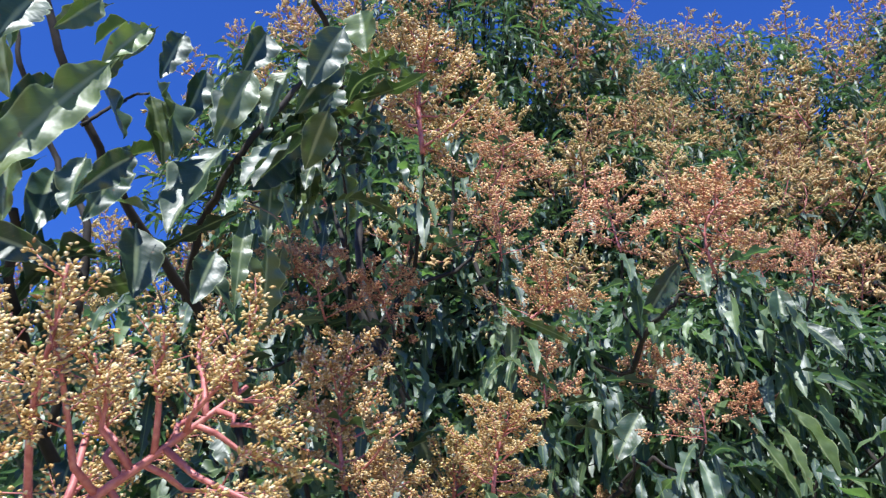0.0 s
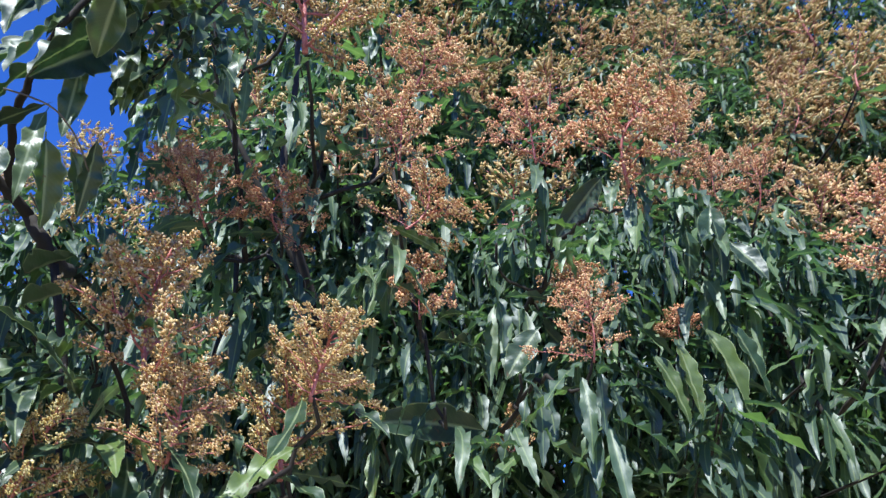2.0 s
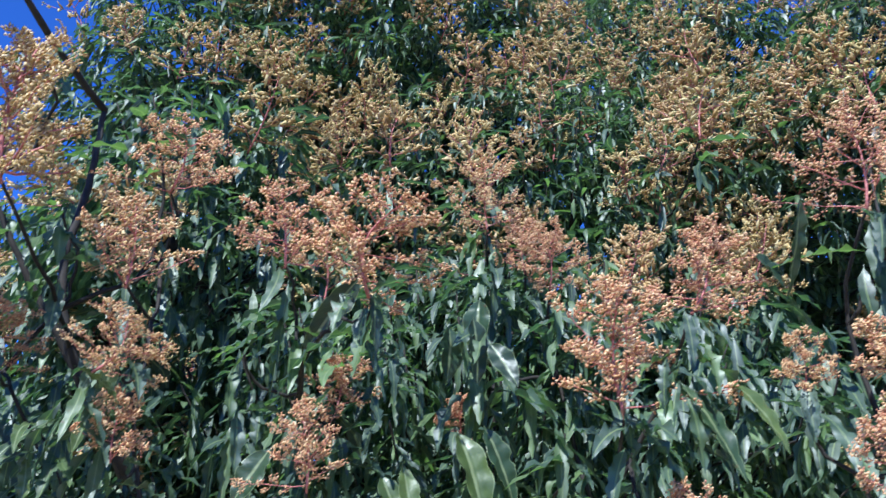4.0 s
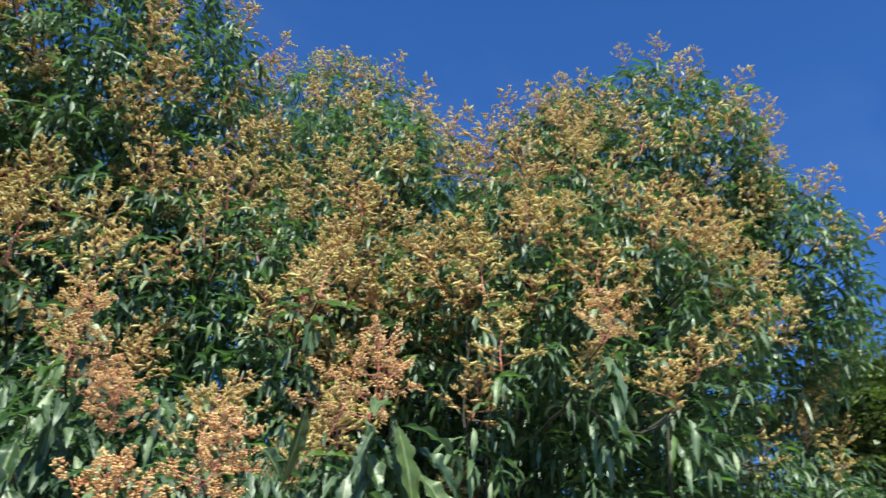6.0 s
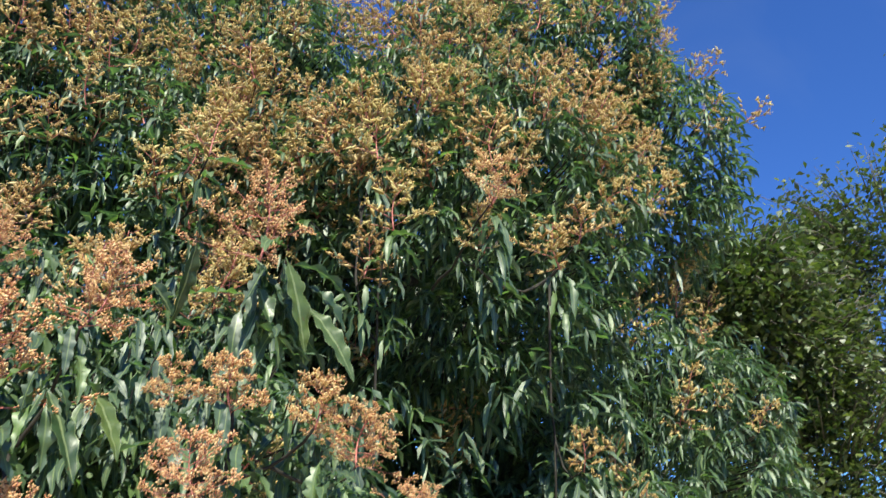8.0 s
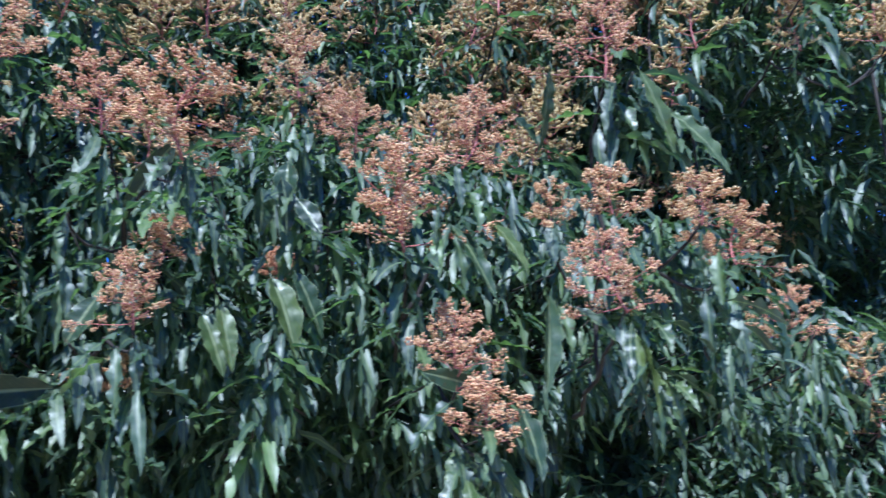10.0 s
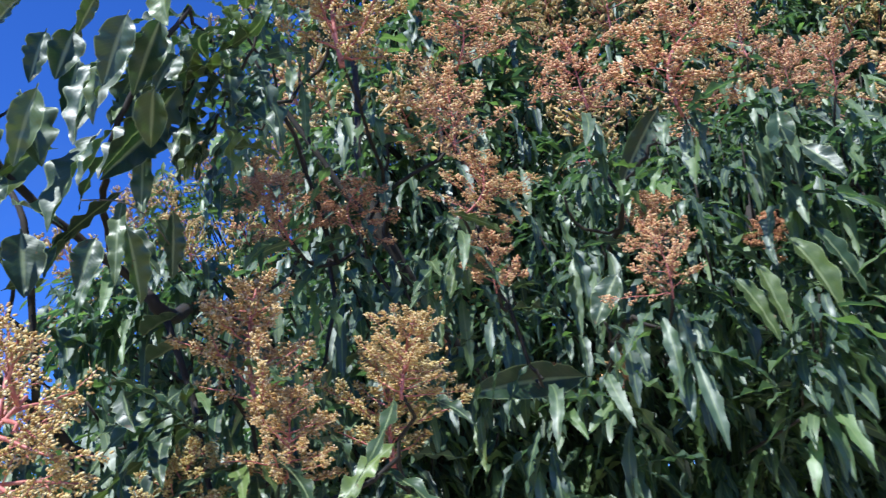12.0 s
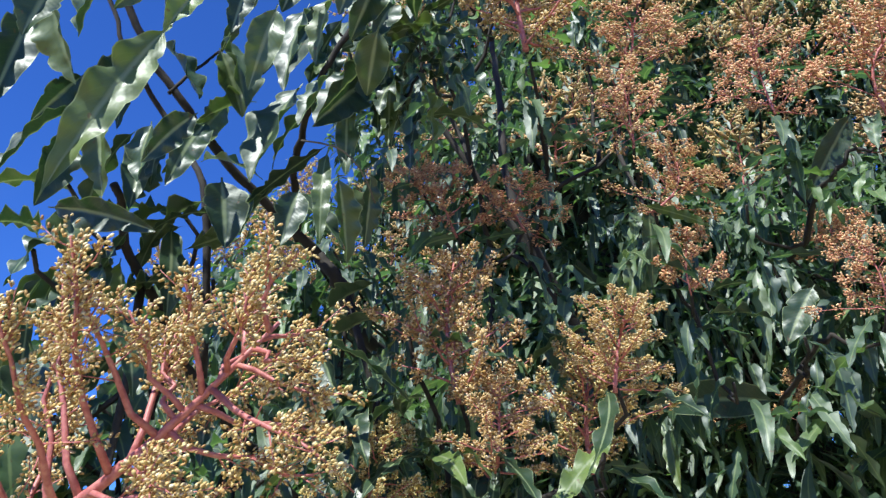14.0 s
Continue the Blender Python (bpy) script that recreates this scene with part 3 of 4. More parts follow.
for x, y, z, h in ((1.10, 3.50, 3.38, 0.34), (0.92, 2.27, 2.94, 0.28), (0.57, 2.73, 3.40, 0.34), (-0.25, 3.64, 4.44, 0.38), (0.07, 4.00, 4.75, 0.38),
                   (1.08, 2.72, 2.96, 0.28), (1.70, 3.27, 3.67, 0.34), (1.74, 2.67, 3.50, 0.34), (2.00, 3.60, 4.46, 0.38), (3.40, 2.59, 3.36, 0.30),
                   (3.35, 2.55, 2.30, 0.24), (3.40, 2.60, 1.95, 0.24)):
    flowering_shoot(x, y, z, 0.9 * h, 0.8 * h)


def leafy_shoot(x, y, z, leaves=13, size=0.2, twig=True, broad=1.0):
    """A rosette with no flowers, and its twig."""
    base = np.array([x, y, z])
    row = rosette(grow, base, np.array([0, -0.2, 0.98]), leaves, size, -math.pi / 2)
    row[:, 8] *= broad
    near_rows.append(row)
    if not twig:
        return
    twig_to_wood(base)


leafy_shoot(1.80, 1.62, 2.56, 15, 0.22)
leafy_shoot(0.90, 2.02, 2.42, 14, 0.22)
for x, y, z in ((-0.63, 0.82, 2.53), (-0.57, 0.92, 2.33), (-0.51, 1.02, 2.20), (-0.30, 1.02, 2.26), (-0.17, 1.06, 2.48), (-0.57, 0.90, 2.05), (-0.60, 1.05, 1.92)):
    leafy_shoot(x, y, z, 3, 0.17, False, 1.4)
for x, y, z in ((-0.64, 0.88, 2.06), (-0.70, 0.98, 1.98), (-0.61, 0.82, 1.92)):
    leafy_shoot(x, y, z, 4, 0.17, True, 1.4)
for x, y, z in ((-0.18, 1.10, 2.48), (-0.22, 1.35, 2.55), (-0.32, 1.45, 2.75), (-0.40, 1.60, 2.60), (-0.30, 1.70, 2.85), (-0.15, 1.60, 3.00), (-0.42, 1.75, 2.95), (-0.10, 1.75, 2.62),
                (0.02, 1.85, 2.95), (-0.55, 1.85, 2.75)):
    leafy_shoot(x, y, z, 10, 0.19, True, 1.25)
for x, y, z in ((-0.45, 1.35, 1.72), (-0.25, 1.55, 1.95), (-0.60, 1.25, 1.66), (-0.30, 1.30, 1.62), (-0.05, 1.60, 1.70), (-0.55, 1.55, 1.95), (0.25, 1.65, 1.85), (0.40, 1.75, 1.95),
                (-0.22, 1.18, 1.86), (-0.12, 1.30, 1.74), (-0.30, 1.22, 1.80), (-0.05, 1.75, 2.10), (0.10, 1.75, 2.25), (0.35, 1.85, 2.30), (-0.45, 1.70, 2.20)):
    leafy_shoot(x, y, z, 11, 0.20)


# leaf shoots between and below the panicles of the skirt
for i in range(400):
    x, z = grow.uniform(-0.7, 2.5), grow.uniform(1.20, 2.55)
    front = 1.86 + 0.42 * max(0.0, z - 2.2) + 0.18 * max(0.0, x - 1.8) + (0.25 if z > 2.3 else 0.0)
    y = front + (abs(grow.normal(0, 0.10)) if i % 5 == 0 and z > 1.75 else grow.uniform(0.4, 1.45))
    fine_twigs.append(tube(np.array([(x, y, z), (x, y + 0.12, z - 0.10), (x + grow.normal(0, 0.1), y + 0.35, z - 0.15)]), (0.003, 0.004, 0.005), 3))
    front_rows.append(rosette(grow, np.array([x, y, z]), np.array([0, -0.2, 0.98]), 17, 0.168 * grow.uniform(0.75, 1.25), -math.pi / 2))
# leaves that line the hollow beyond the skirt, and the fans below it
for i in range(45):
    x, y, z = grow.uniform(2.5, 4.2), grow.uniform(2.7, 3.9), grow.uniform(1.9, 3.1)
    stuff_rows.append(rosette(grow, np.array([x, y, z]), np.array([0, -0.2, 0.98]), 13, 0.17 * grow.uniform(0.8, 1.2), -math.pi / 2))
for x, y, z in ((-0.78, 1.18, 1.62), (-0.70, 1.45, 1.75), (-0.95, 1.30, 1.45), (-0.62, 1.10, 1.48), (-0.90, 1.60, 1.85), (-0.50, 1.20, 1.50), (-0.75, 1.00, 1.75), (-0.85, 1.10, 1.35), (-1.05, 1.55, 1.60), (-0.60, 0.95, 1.30), (-0.80, 1.50, 1.30)):
    leafy_shoot(x, y, z, 10, 0.2, True, 1.45)
for i in range(16):
    a, d = radians(grow.uniform(-50, -34)), grow.uniform(1.1, 1.5)
    leafy_shoot(0.2 + d * math.sin(a), 0.07 + d * math.cos(a), 1.48 + d * grow.uniform(0.05, 0.28), 9, 0.18)
for i in range(16):
    a, d = radians(grow.uniform(-46, -22)), grow.uniform(1.45, 1.9)
    leafy_shoot(0.2 + d * math.sin(a), 0.07 + d * math.cos(a), 1.48 + d * grow.uniform(0.10, 0.30), 9, 0.19)


for x, y, z in ((-0.66, 1.12, 2.00), (-0.56, 1.05, 2.07), (-0.54, 1.12, 1.98), (-0.80, 1.06, 1.95), (-0.74, 1.06, 2.05), (-0.86, 1.12, 1.84)):
    leafy_shoot(x, y, z, 5, 0.17, True, 1.4)


# an unseen bough added above, to shade the flowers by the upright branch
limb("limb", [(-0.30, 2.2, 3.2), (-0.38, 1.7, 3.30), (-0.46, 1.2, 3.22), (-0.50, 0.95, 3.12)], 0.012, 0.006)
for i in range(9):
    leafy_shoot(-0.38 + grow.uniform(-0.22, 0.18), 1.06 + grow.uniform(-0.16, 0.22), 3.15 + grow.uniform(-0.06, 0.12), 12, 0.2)


crumple = np.random.default_rng(83)


def near_leaf(base, tip, width, roll, wave, grow=grow):
    """One leaf blade from its stalk to its tip, as a part of its own."""
    a, b = np.array(base), np.array(tip)
    a = a - (0.18 if base[1] > 1.2 else 0.10) * (b - a)                   # the stalk
    d = b - a
    ln = np.linalg.norm(d)
    d /= ln
    fold = grow.uniform(0.20, 0.55) + (0.22 if base[1] < 1.3 else 0.0)
    if abs(roll) <= (30 if base[1] < 1.3 else 20):                      # one half of the blade turned to the light
        roll = math.copysign(math.degrees(math.atan(fold)), roll) + grow.normal(0, 5)
    s0 = unit(np.cross(d, np.array([0.20, -0.92, 0.32])))
    n0 = np.cross(s0, d)
    c, s = math.cos(radians(roll)), math.sin(radians(roll))
    side, normal = c * s0 + s * n0, c * n0 - s * s0
    k = 40
    t = np.linspace(0, 1, k)[:, None]
    bow = grow.uniform(0.02, 0.06) * ln
    line = a + d * ln * t + (np.array([0, 0, 1.0]) * bow + normal * bow * 0.6) * np.sin(math.pi * t)
    tw = grow.normal(0, 0.3) * (t - 0.3)
    sd, nm = side * np.cos(tw) + normal * np.sin(tw), normal * np.cos(tw) - side * np.sin(tw)
    one = lambda x: np.array([float(x)])
    eaten = np.zeros((1, k, 2))
    for edge in (0, 1):
        for j in range(int(grow.integers(1, 5))):
            eaten[0, :, edge] += grow.uniform(0.05, 0.30) * np.exp(-((t[:, 0] - grow.uniform(0.2, 0.95)) / grow.uniform(0.012, 0.035)) ** 2)
    v, f, uv = leaf_blades(line[None], sd[None], nm[None], one(width * (1.3 if base[1] < 1.2 else 1.1)), one(fold), one(0.24 * wave), one(np.clip(1.1 * ln / width, 2.2, 4.6) * grow.uniform(0.85, 1.15)), one(grow.uniform(0, 6.3)), 9, 0.12, np.minimum(eaten, 0.7))
    shift = Vector(crumple.uniform(-9, 9, 3))
    dents = np.array([noise.noise(Vector(q) * 38.0 + shift) + 0.5 * noise.noise(Vector(q) * 95.0 - shift) for q in v])
    v = v + np.repeat(nm, 9, axis=0) * (dents * np.minimum(1.0, 14 * np.repeat(t, 9)) * 0.0032)[:, None]
    tree_part("leaf", mesh("leaf", v, f, LEAF, uv))


near_leaf((-0.449, 0.814, 2.217), (-0.545, 0.755, 1.963), 0.052, 40, 1.0)
near_leaf((-0.545, 0.705, 2.230), (-0.520, 0.752, 2.113), 0.050, -20, 0.8)
near_leaf((-0.345, 1.019, 2.233), (-0.388, 0.969, 2.052), 0.068, -30, 0.8)
near_leaf((-0.199, 0.984, 2.231), (-0.262, 0.922, 2.098), 0.052, -30, 0.8)
near_leaf((-0.430, 0.936, 2.292), (-0.387, 0.941, 2.165), 0.054, 60, 1.3)
near_leaf((-0.507, 0.892, 2.275), (-0.458, 0.924, 2.185), 0.051, 70, 0.9)
near_leaf((-0.398, 1.025, 2.402), (-0.421, 1.028, 2.289), 0.038, 10, 0.8)
near_leaf((-0.307, 0.967, 2.342), (-0.325, 0.938, 2.178), 0.047, -10, 1.0)
near_leaf((-0.425, 0.974, 2.435), (-0.446, 0.968, 2.337), 0.036, 20, 0.8)
near_leaf((-0.499, 0.932, 2.422), (-0.546, 0.937, 2.381), 0.037, -60, 0.5)
near_leaf((-0.610, 0.846, 1.992), (-0.452, 0.858, 1.936), 0.037, -60, 1.4)
near_leaf((-0.638, 0.891, 2.014), (-0.609, 0.890, 1.920), 0.046, 10, 0.7)
near_leaf((-0.429, 0.960, 2.054), (-0.413, 0.959, 1.947), 0.052, 0, 0.6)
near_leaf((-0.413, 1.088, 2.106), (-0.419, 1.003, 1.992), 0.045, -30, 0.7)
near_leaf((-0.443, 1.190, 2.151), (-0.357, 1.222, 2.047), 0.044, 10, 0.5)
near_leaf((-0.257, 1.109, 2.112), (-0.286, 1.153, 2.007), 0.031, 60, 0.9)
near_leaf((-0.337, 1.182, 2.138), (-0.324, 1.228, 2.065), 0.045, 20, 0.6)
near_leaf((-0.533, 0.767, 2.081), (-0.551, 0.679, 1.928), 0.034, -40, 0.5)
near_leaf((-0.634, 0.764, 2.275), (-0.640, 0.733, 2.093), 0.045, 20, 0.6)
near_leaf((-0.461, 0.948, 2.151), (-0.463, 0.879, 2.017), 0.040, 30, 1.3)
near_leaf((-0.420, 1.005, 2.219), (-0.467, 0.939, 2.157), 0.039, -50, 1.2)
near_leaf((-0.563, 0.954, 2.147), (-0.540, 0.904, 2.006), 0.041, 20, 0.8)
near_leaf((-0.576, 0.863, 2.136), (-0.564, 0.875, 2.015), 0.040, -30, 0.9)
near_leaf((-0.680, 0.987, 1.918), (-0.684, 0.848, 1.847), 0.059, 10, 0.6)
near_leaf((-0.582, 0.796, 1.753), (-0.534, 0.800, 1.663), 0.045, 20, 0.6)
near_leaf((-0.347, 1.164, 1.918), (-0.261, 1.137, 1.936), 0.041, 60, 0.5)
near_leaf((-0.349, 1.181, 1.872), (-0.253, 1.159, 1.890), 0.039, 60, 0.5)
near_leaf((-0.288, 0.998, 1.811), (-0.160, 1.027, 1.714), 0.021, 70, 1.2)
near_leaf((-0.302, 1.052, 1.804), (-0.265, 1.033, 1.733), 0.031, -10, 0.6)
near_leaf((-0.300, 1.227, 1.796), (-0.239, 1.183, 1.837), 0.036, 40, 0.5)
near_leaf((0.304, 1.875, 1.857), (0.082, 1.647, 1.818), 0.075, 0, 0.5)
near_leaf((0.123, 1.640, 1.762), (0.130, 1.606, 1.655), 0.030, -10, 0.4)
near_leaf((-0.076, 1.436, 1.872), (0.025, 1.388, 1.912), 0.048, 50, 0.6)
near_leaf((-0.037, 1.496, 1.872), (-0.060, 1.425, 1.918), 0.054, 10, 0.5)
near_leaf((-0.551, 0.877, 2.250), (-0.588, 0.840, 2.149), 0.037, 30, 1.0)
near_leaf((-0.566, 1.010, 2.061), (-0.600, 0.951, 1.974), 0.037, -40, 1.1)
near_leaf((-0.611, 0.942, 1.972), (-0.639, 0.957, 1.893), 0.041, 20, 0.8)
near_leaf((-0.628, 1.007, 1.974), (-0.634, 1.047, 1.877), 0.043, -20, 0.8)
near_leaf((-0.137, 0.810, 2.276), (-0.180, 0.821, 2.182), 0.041, 20, 0.5)
near_leaf((-0.237, 0.761, 2.156), (-0.271, 0.768, 2.053), 0.034, 20, 0.6)
near_leaf((-0.213, 0.872, 2.268), (-0.245, 0.884, 2.166), 0.036, -30, 0.8)
near_leaf((-0.248, 0.835, 2.297), (-0.270, 0.830, 2.220), 0.039, 40, 0.8)
near_leaf((-0.120, 0.865, 2.365), (-0.109, 0.870, 2.291), 0.039, -10, 0.6)
near_leaf((-0.168, 0.920, 2.225), (-0.203, 0.966, 2.157), 0.040, 10, 0.8)
near_leaf((-0.223, 0.898, 2.157), (-0.265, 0.884, 2.072), 0.039, -40, 0.8)
near_leaf((-0.432, 0.864, 2.341), (-0.476, 0.849, 2.256), 0.032, 20, 1.0)
near_leaf((-0.485, 0.821, 2.353), (-0.526, 0.798, 2.276), 0.032, 60, 0.6)
near_leaf((-0.430, 0.611, 2.134), (-0.448, 0.598, 2.056), 0.041, 30, 0.5)
near_leaf((-0.249, 0.976, 2.031), (-0.257, 1.028, 1.926), 0.032, 40, 1.2)
near_leaf((-0.329, 1.007, 2.041), (-0.344, 0.990, 1.952), 0.038, 20, 0.6)
near_leaf((-0.444, 0.812, 2.067), (-0.446, 0.805, 1.980), 0.035, -20, 0.9)
near_leaf((-0.393, 0.829, 2.080), (-0.437, 0.795, 2.002), 0.032, 50, 1.2)
near_leaf((-0.587, 0.895, 2.234), (-0.655, 0.870, 2.098), 0.047, 70, 0.8)
near_leaf((-0.545, 0.795, 2.350), (-0.564, 0.781, 2.222), 0.048, -25, 0.8)
near_leaf((-0.583, 0.995, 2.145), (-0.598, 0.963, 2.058), 0.038, 70, 0.8)
near_leaf((-0.229, 1.073, 2.328), (-0.317, 1.044, 2.188), 0.054, 72, 0.8)
near_leaf((-0.183, 0.917, 2.323), (-0.194, 0.883, 2.241), 0.035, -20, 0.8)
near_leaf((-0.168, 0.980, 2.320), (-0.188, 0.946, 2.235), 0.032, 20, 0.8)
near_leaf((-0.610, 0.843, 2.207), (-0.646, 0.806, 2.118), 0.039, 75, 0.8)
near_leaf((-0.642, 0.872, 2.125), (-0.661, 0.853, 2.009), 0.045, 60, 0.8)
near_leaf((0.597, 1.871, 2.472), (0.473, 1.882, 2.286), 0.063, 30, 0.4)
near_leaf((0.826, 1.952, 2.377), (0.821, 1.951, 2.249), 0.064, 0, 0.6)
near_leaf((0.884, 1.922, 2.387), (0.894, 1.924, 2.237), 0.060, 0, 0.6)
near_leaf((0.931, 1.925, 2.331), (0.988, 1.882, 2.226), 0.054, -20, 0.6)
near_leaf((0.437, 1.814, 2.059), (0.372, 1.806, 1.953), 0.062, -20, 0.4)
near_leaf((0.695, 1.806, 2.001), (0.748, 1.767, 1.855), 0.061, 10, 0.5)
near_leaf((0.741, 1.782, 2.019), (0.770, 1.756, 1.864), 0.047, 20, 0.5)
near_leaf((0.142, 1.635, 2.221), (0.129, 1.650, 2.057), 0.040, 10, 0.6)
near_leaf((0.110, 1.671, 2.143), (0.081, 1.660, 2.036), 0.047, -20, 0.6)
near_leaf((0.852, 1.964, 2.114), (0.913, 1.902, 1.903), 0.079, 0, 0.5)
near_leaf((0.915, 1.968, 2.130), (0.978, 1.952, 1.959), 0.064, 10, 0.5)
near_leaf((0.899, 1.979, 2.454), (0.889, 1.971, 2.312), 0.063, -20, 0.6)
near_leaf((1.311, 1.655, 2.159), (1.386, 1.583, 1.977), 0.054, 20, 0.6)
near_leaf((1.400, 1.642, 2.170), (1.464, 1.561, 2.025), 0.049, 10, 0.5)
near_leaf((1.461, 1.423, 1.936), (1.436, 1.398, 1.744), 0.053, 0, 0.5)
near_leaf((1.526, 1.414, 1.908), (1.619, 1.351, 1.779), 0.048, 20, 0.6)
near_leaf((1.404, 1.505, 1.716), (1.425, 1.450, 1.576), 0.055, 10, 0.4)
near_leaf((1.319, 1.613, 1.787), (1.203, 1.569, 1.820), 0.047, 40, 0.4)
near_leaf((1.787, 1.536, 2.500), (1.846, 1.542, 2.291), 0.058, 10, 0.6)
near_leaf((1.728, 1.577, 2.453), (1.757, 1.547, 2.366), 0.043, 10, 0.9)
near_leaf((1.860, 1.552, 2.401), (1.963, 1.509, 2.238), 0.055, 20, 0.8)
near_leaf((2.254, 1.941, 1.955), (2.240, 1.910, 1.754), 0.062, 0, 0.5)
near_leaf((1.564, 1.589, 2.529), (1.541, 1.665, 2.357), 0.044, 20, 0.6)
near_leaf((1.788, 1.610, 2.530), (1.824, 1.640, 2.374), 0.053, 0, 0.8)
near_leaf((1.734, 1.624, 2.525), (1.773, 1.648, 2.396), 0.059, 30, 0.8)
near_leaf((1.829, 1.620, 2.454), (1.865, 1.631, 2.364), 0.059, 0, 0.6)
near_leaf((1.865, 1.603, 2.483), (1.962, 1.597, 2.384), 0.053, 20, 0.9)
near_leaf((1.494, 1.679, 2.458), (1.550, 1.689, 2.388), 0.053, 10, 0.5)

for base, tip, width, roll in (((-0.346, 1.090, 2.450), (-0.349, 0.964, 2.214), 0.034, 0), ((-0.717, 1.455, 2.935), (-0.800, 1.490, 2.870), 0.040, 50), ((-0.800, 1.490, 2.890), (-0.860, 1.513, 2.800), 0.036, 70),
                               ((-0.691, 1.191, 2.741), (-0.855, 1.283, 2.769), 0.036, 60), ((-0.445, 0.948, 2.281), (-0.420, 0.983, 2.180), 0.045, 10), ((-0.524, 1.087, 2.290), (-0.516, 0.934, 2.075), 0.032, 70),
                               ((-0.273, 1.107, 2.286), (-0.279, 0.945, 2.109), 0.048, 75), ((-0.155, 0.914, 2.344), (-0.220, 0.941, 2.240), 0.042, 10)):
    near_leaf(base, tip, width, roll, 0.9, crumple)
limb("twig", [(-0.545, 0.96, 2.24), (-0.52, 0.98, 2.29), (-0.50, 1.01, 2.34), (-0.455, 0.96, 2.30)], 0.0032, 0.002, jitter=0.001)
limb("branch", [(-0.61, 1.22, 1.845), (-0.585, 1.14, 2.14), (-0.675, 1.14, 2.31), (-0.718, 1.05, 2.42), (-0.75, 1.0, 2.55)], 0.0075, 0.004, "thin dark brown leafy branch", jitter=0.002)
for x, y, z in ((-0.31, 1.08, 2.40), (-0.24, 1.10, 2.44), (-0.27, 1.14, 2.54), (-0.20, 1.14, 2.40), (-0.14, 1.16, 2.54)):
    limb("twig", [(x, y, z), (x + 0.01, y + 0.03, z - 0.05), (x - 0.02, y + 0.02, z - 0.13)], 0.002, 0.003, jitter=0.001)
    row = rosette(crumple, np.array([x, y, z]), np.array([0, -0.2, 0.98]), 8, 0.16, -math.pi / 2)
    row[:, 8] *= 1.3
    near_rows.append(row)
for x, y, z in ((-0.79, 1.51, 2.22), (-0.70, 1.53, 2.20), (-0.66, 1.66, 2.20), (-0.72, 1.71, 2.10), (-0.60, 1.63, 2.22), (-0.72, 1.47, 2.10), (-0.84, 1.60, 2.08), (-0.62, 1.75, 2.00),
                (-0.50, 1.62, 2.20), (-0.82, 1.66, 2.14), (-0.92, 1.44, 2.05), (-1.04, 1.46, 1.93), (-0.99, 1.56, 1.78), (-1.06, 1.42, 2.02), (-0.60, 1.50, 2.24), (-0.53, 1.54, 2.20), (-0.66, 1.50, 2.20)):
    near_rows.append(rosette(crumple, np.array([x, y, z]), np.array([0, -0.2, 0.98]), 12, 0.18, -math.pi / 2))
    fine_twigs.append(tube(np.array([(x, y, z), (x + 0.02, y + 0.14, z - 0.08), (x + 0.05, y + 0.40, z - 0.12)]), (0.003, 0.004, 0.005), 3))

v, f = tube(smooth_line([(-0.262, 0.888, 2.050), (-0.234, 0.940, 2.062), (-0.221, 0.992, 2.050), (-0.224, 1.051, 2.028)], 6, 0.0004, grow), np.full(19, 0.0013), 5)
tree_part("leaf_stalk", mesh("leaf_stalk", v, f, GREY_BARK), label="thin curved tan leaf stalk")

# shoots all over the crown
spots = []
for li, (c, r) in enumerate(LOBES):
    c, r = np.array(c), np.array(r)
    area = 4 * math.pi * ((r[0] * r[1]) ** 1.6 / 3 + (r[0] * r[2]) ** 1.6 / 3 + (r[1] * r[2]) ** 1.6 / 3) ** (1 / 1.6)
    n = int(area / (0.023 if c[1] < 6 else 0.036))
    i = np.arange(n) + 0.5
    ph, th = np.arccos(1 - 2 * i / n), math.pi * (1 + 5 ** 0.5) * i
    d = np.stack([np.cos(th) * np.sin(ph), np.sin(th) * np.sin(ph), np.cos(ph)], -1) + grow.normal(0, 0.03, (n, 3))
    lump = np.array([noise.noise(Vector(q * 2.3 + li * 7.7)) for q in d])
    rad = 0.97 + 0.13 * lump - np.abs(grow.normal(0, 0.07, n))
    p = c + d * r * rad[:, None]
    nrm = unit(d / r)
    for q, m in zip(p, nrm):
        depth = min(np.linalg.norm((q - np.array(c2)) / np.array(r2)) for k2, (c2, r2) in enumerate(LOBES) if k2 != li)
        if depth < 0.72 or q[2] < 0.9:
            continue
        seen = m @ unit(np.array([0.8, -0.2, 1.8]) - q)
        if seen < -0.2 and grow.random() < 0.8:
            continue
        spots.append((q, m, seen, li))

LOOKOUTS = (np.array([0.1, 0.0, 1.5]), np.array([1.3, -0.3, 1.95]))


def behind(q):
    """Whether other parts of the crown stand before q from all the places on the path."""
    for eye in LOOKOUTS:
        hid = False
        for c, r in LOBES:
            o, d = (eye - np.array(c)) / np.array(r), (q - eye) / np.array(r)
            a, b, k = d @ d, o @ d, o @ o - 0.62
            disc = b * b - a * k
            if disc > 0 and (-b + math.sqrt(disc)) / a < 0.93 and -b > 0:
                hid = True
                break
        if not hid:
            return False
    return True


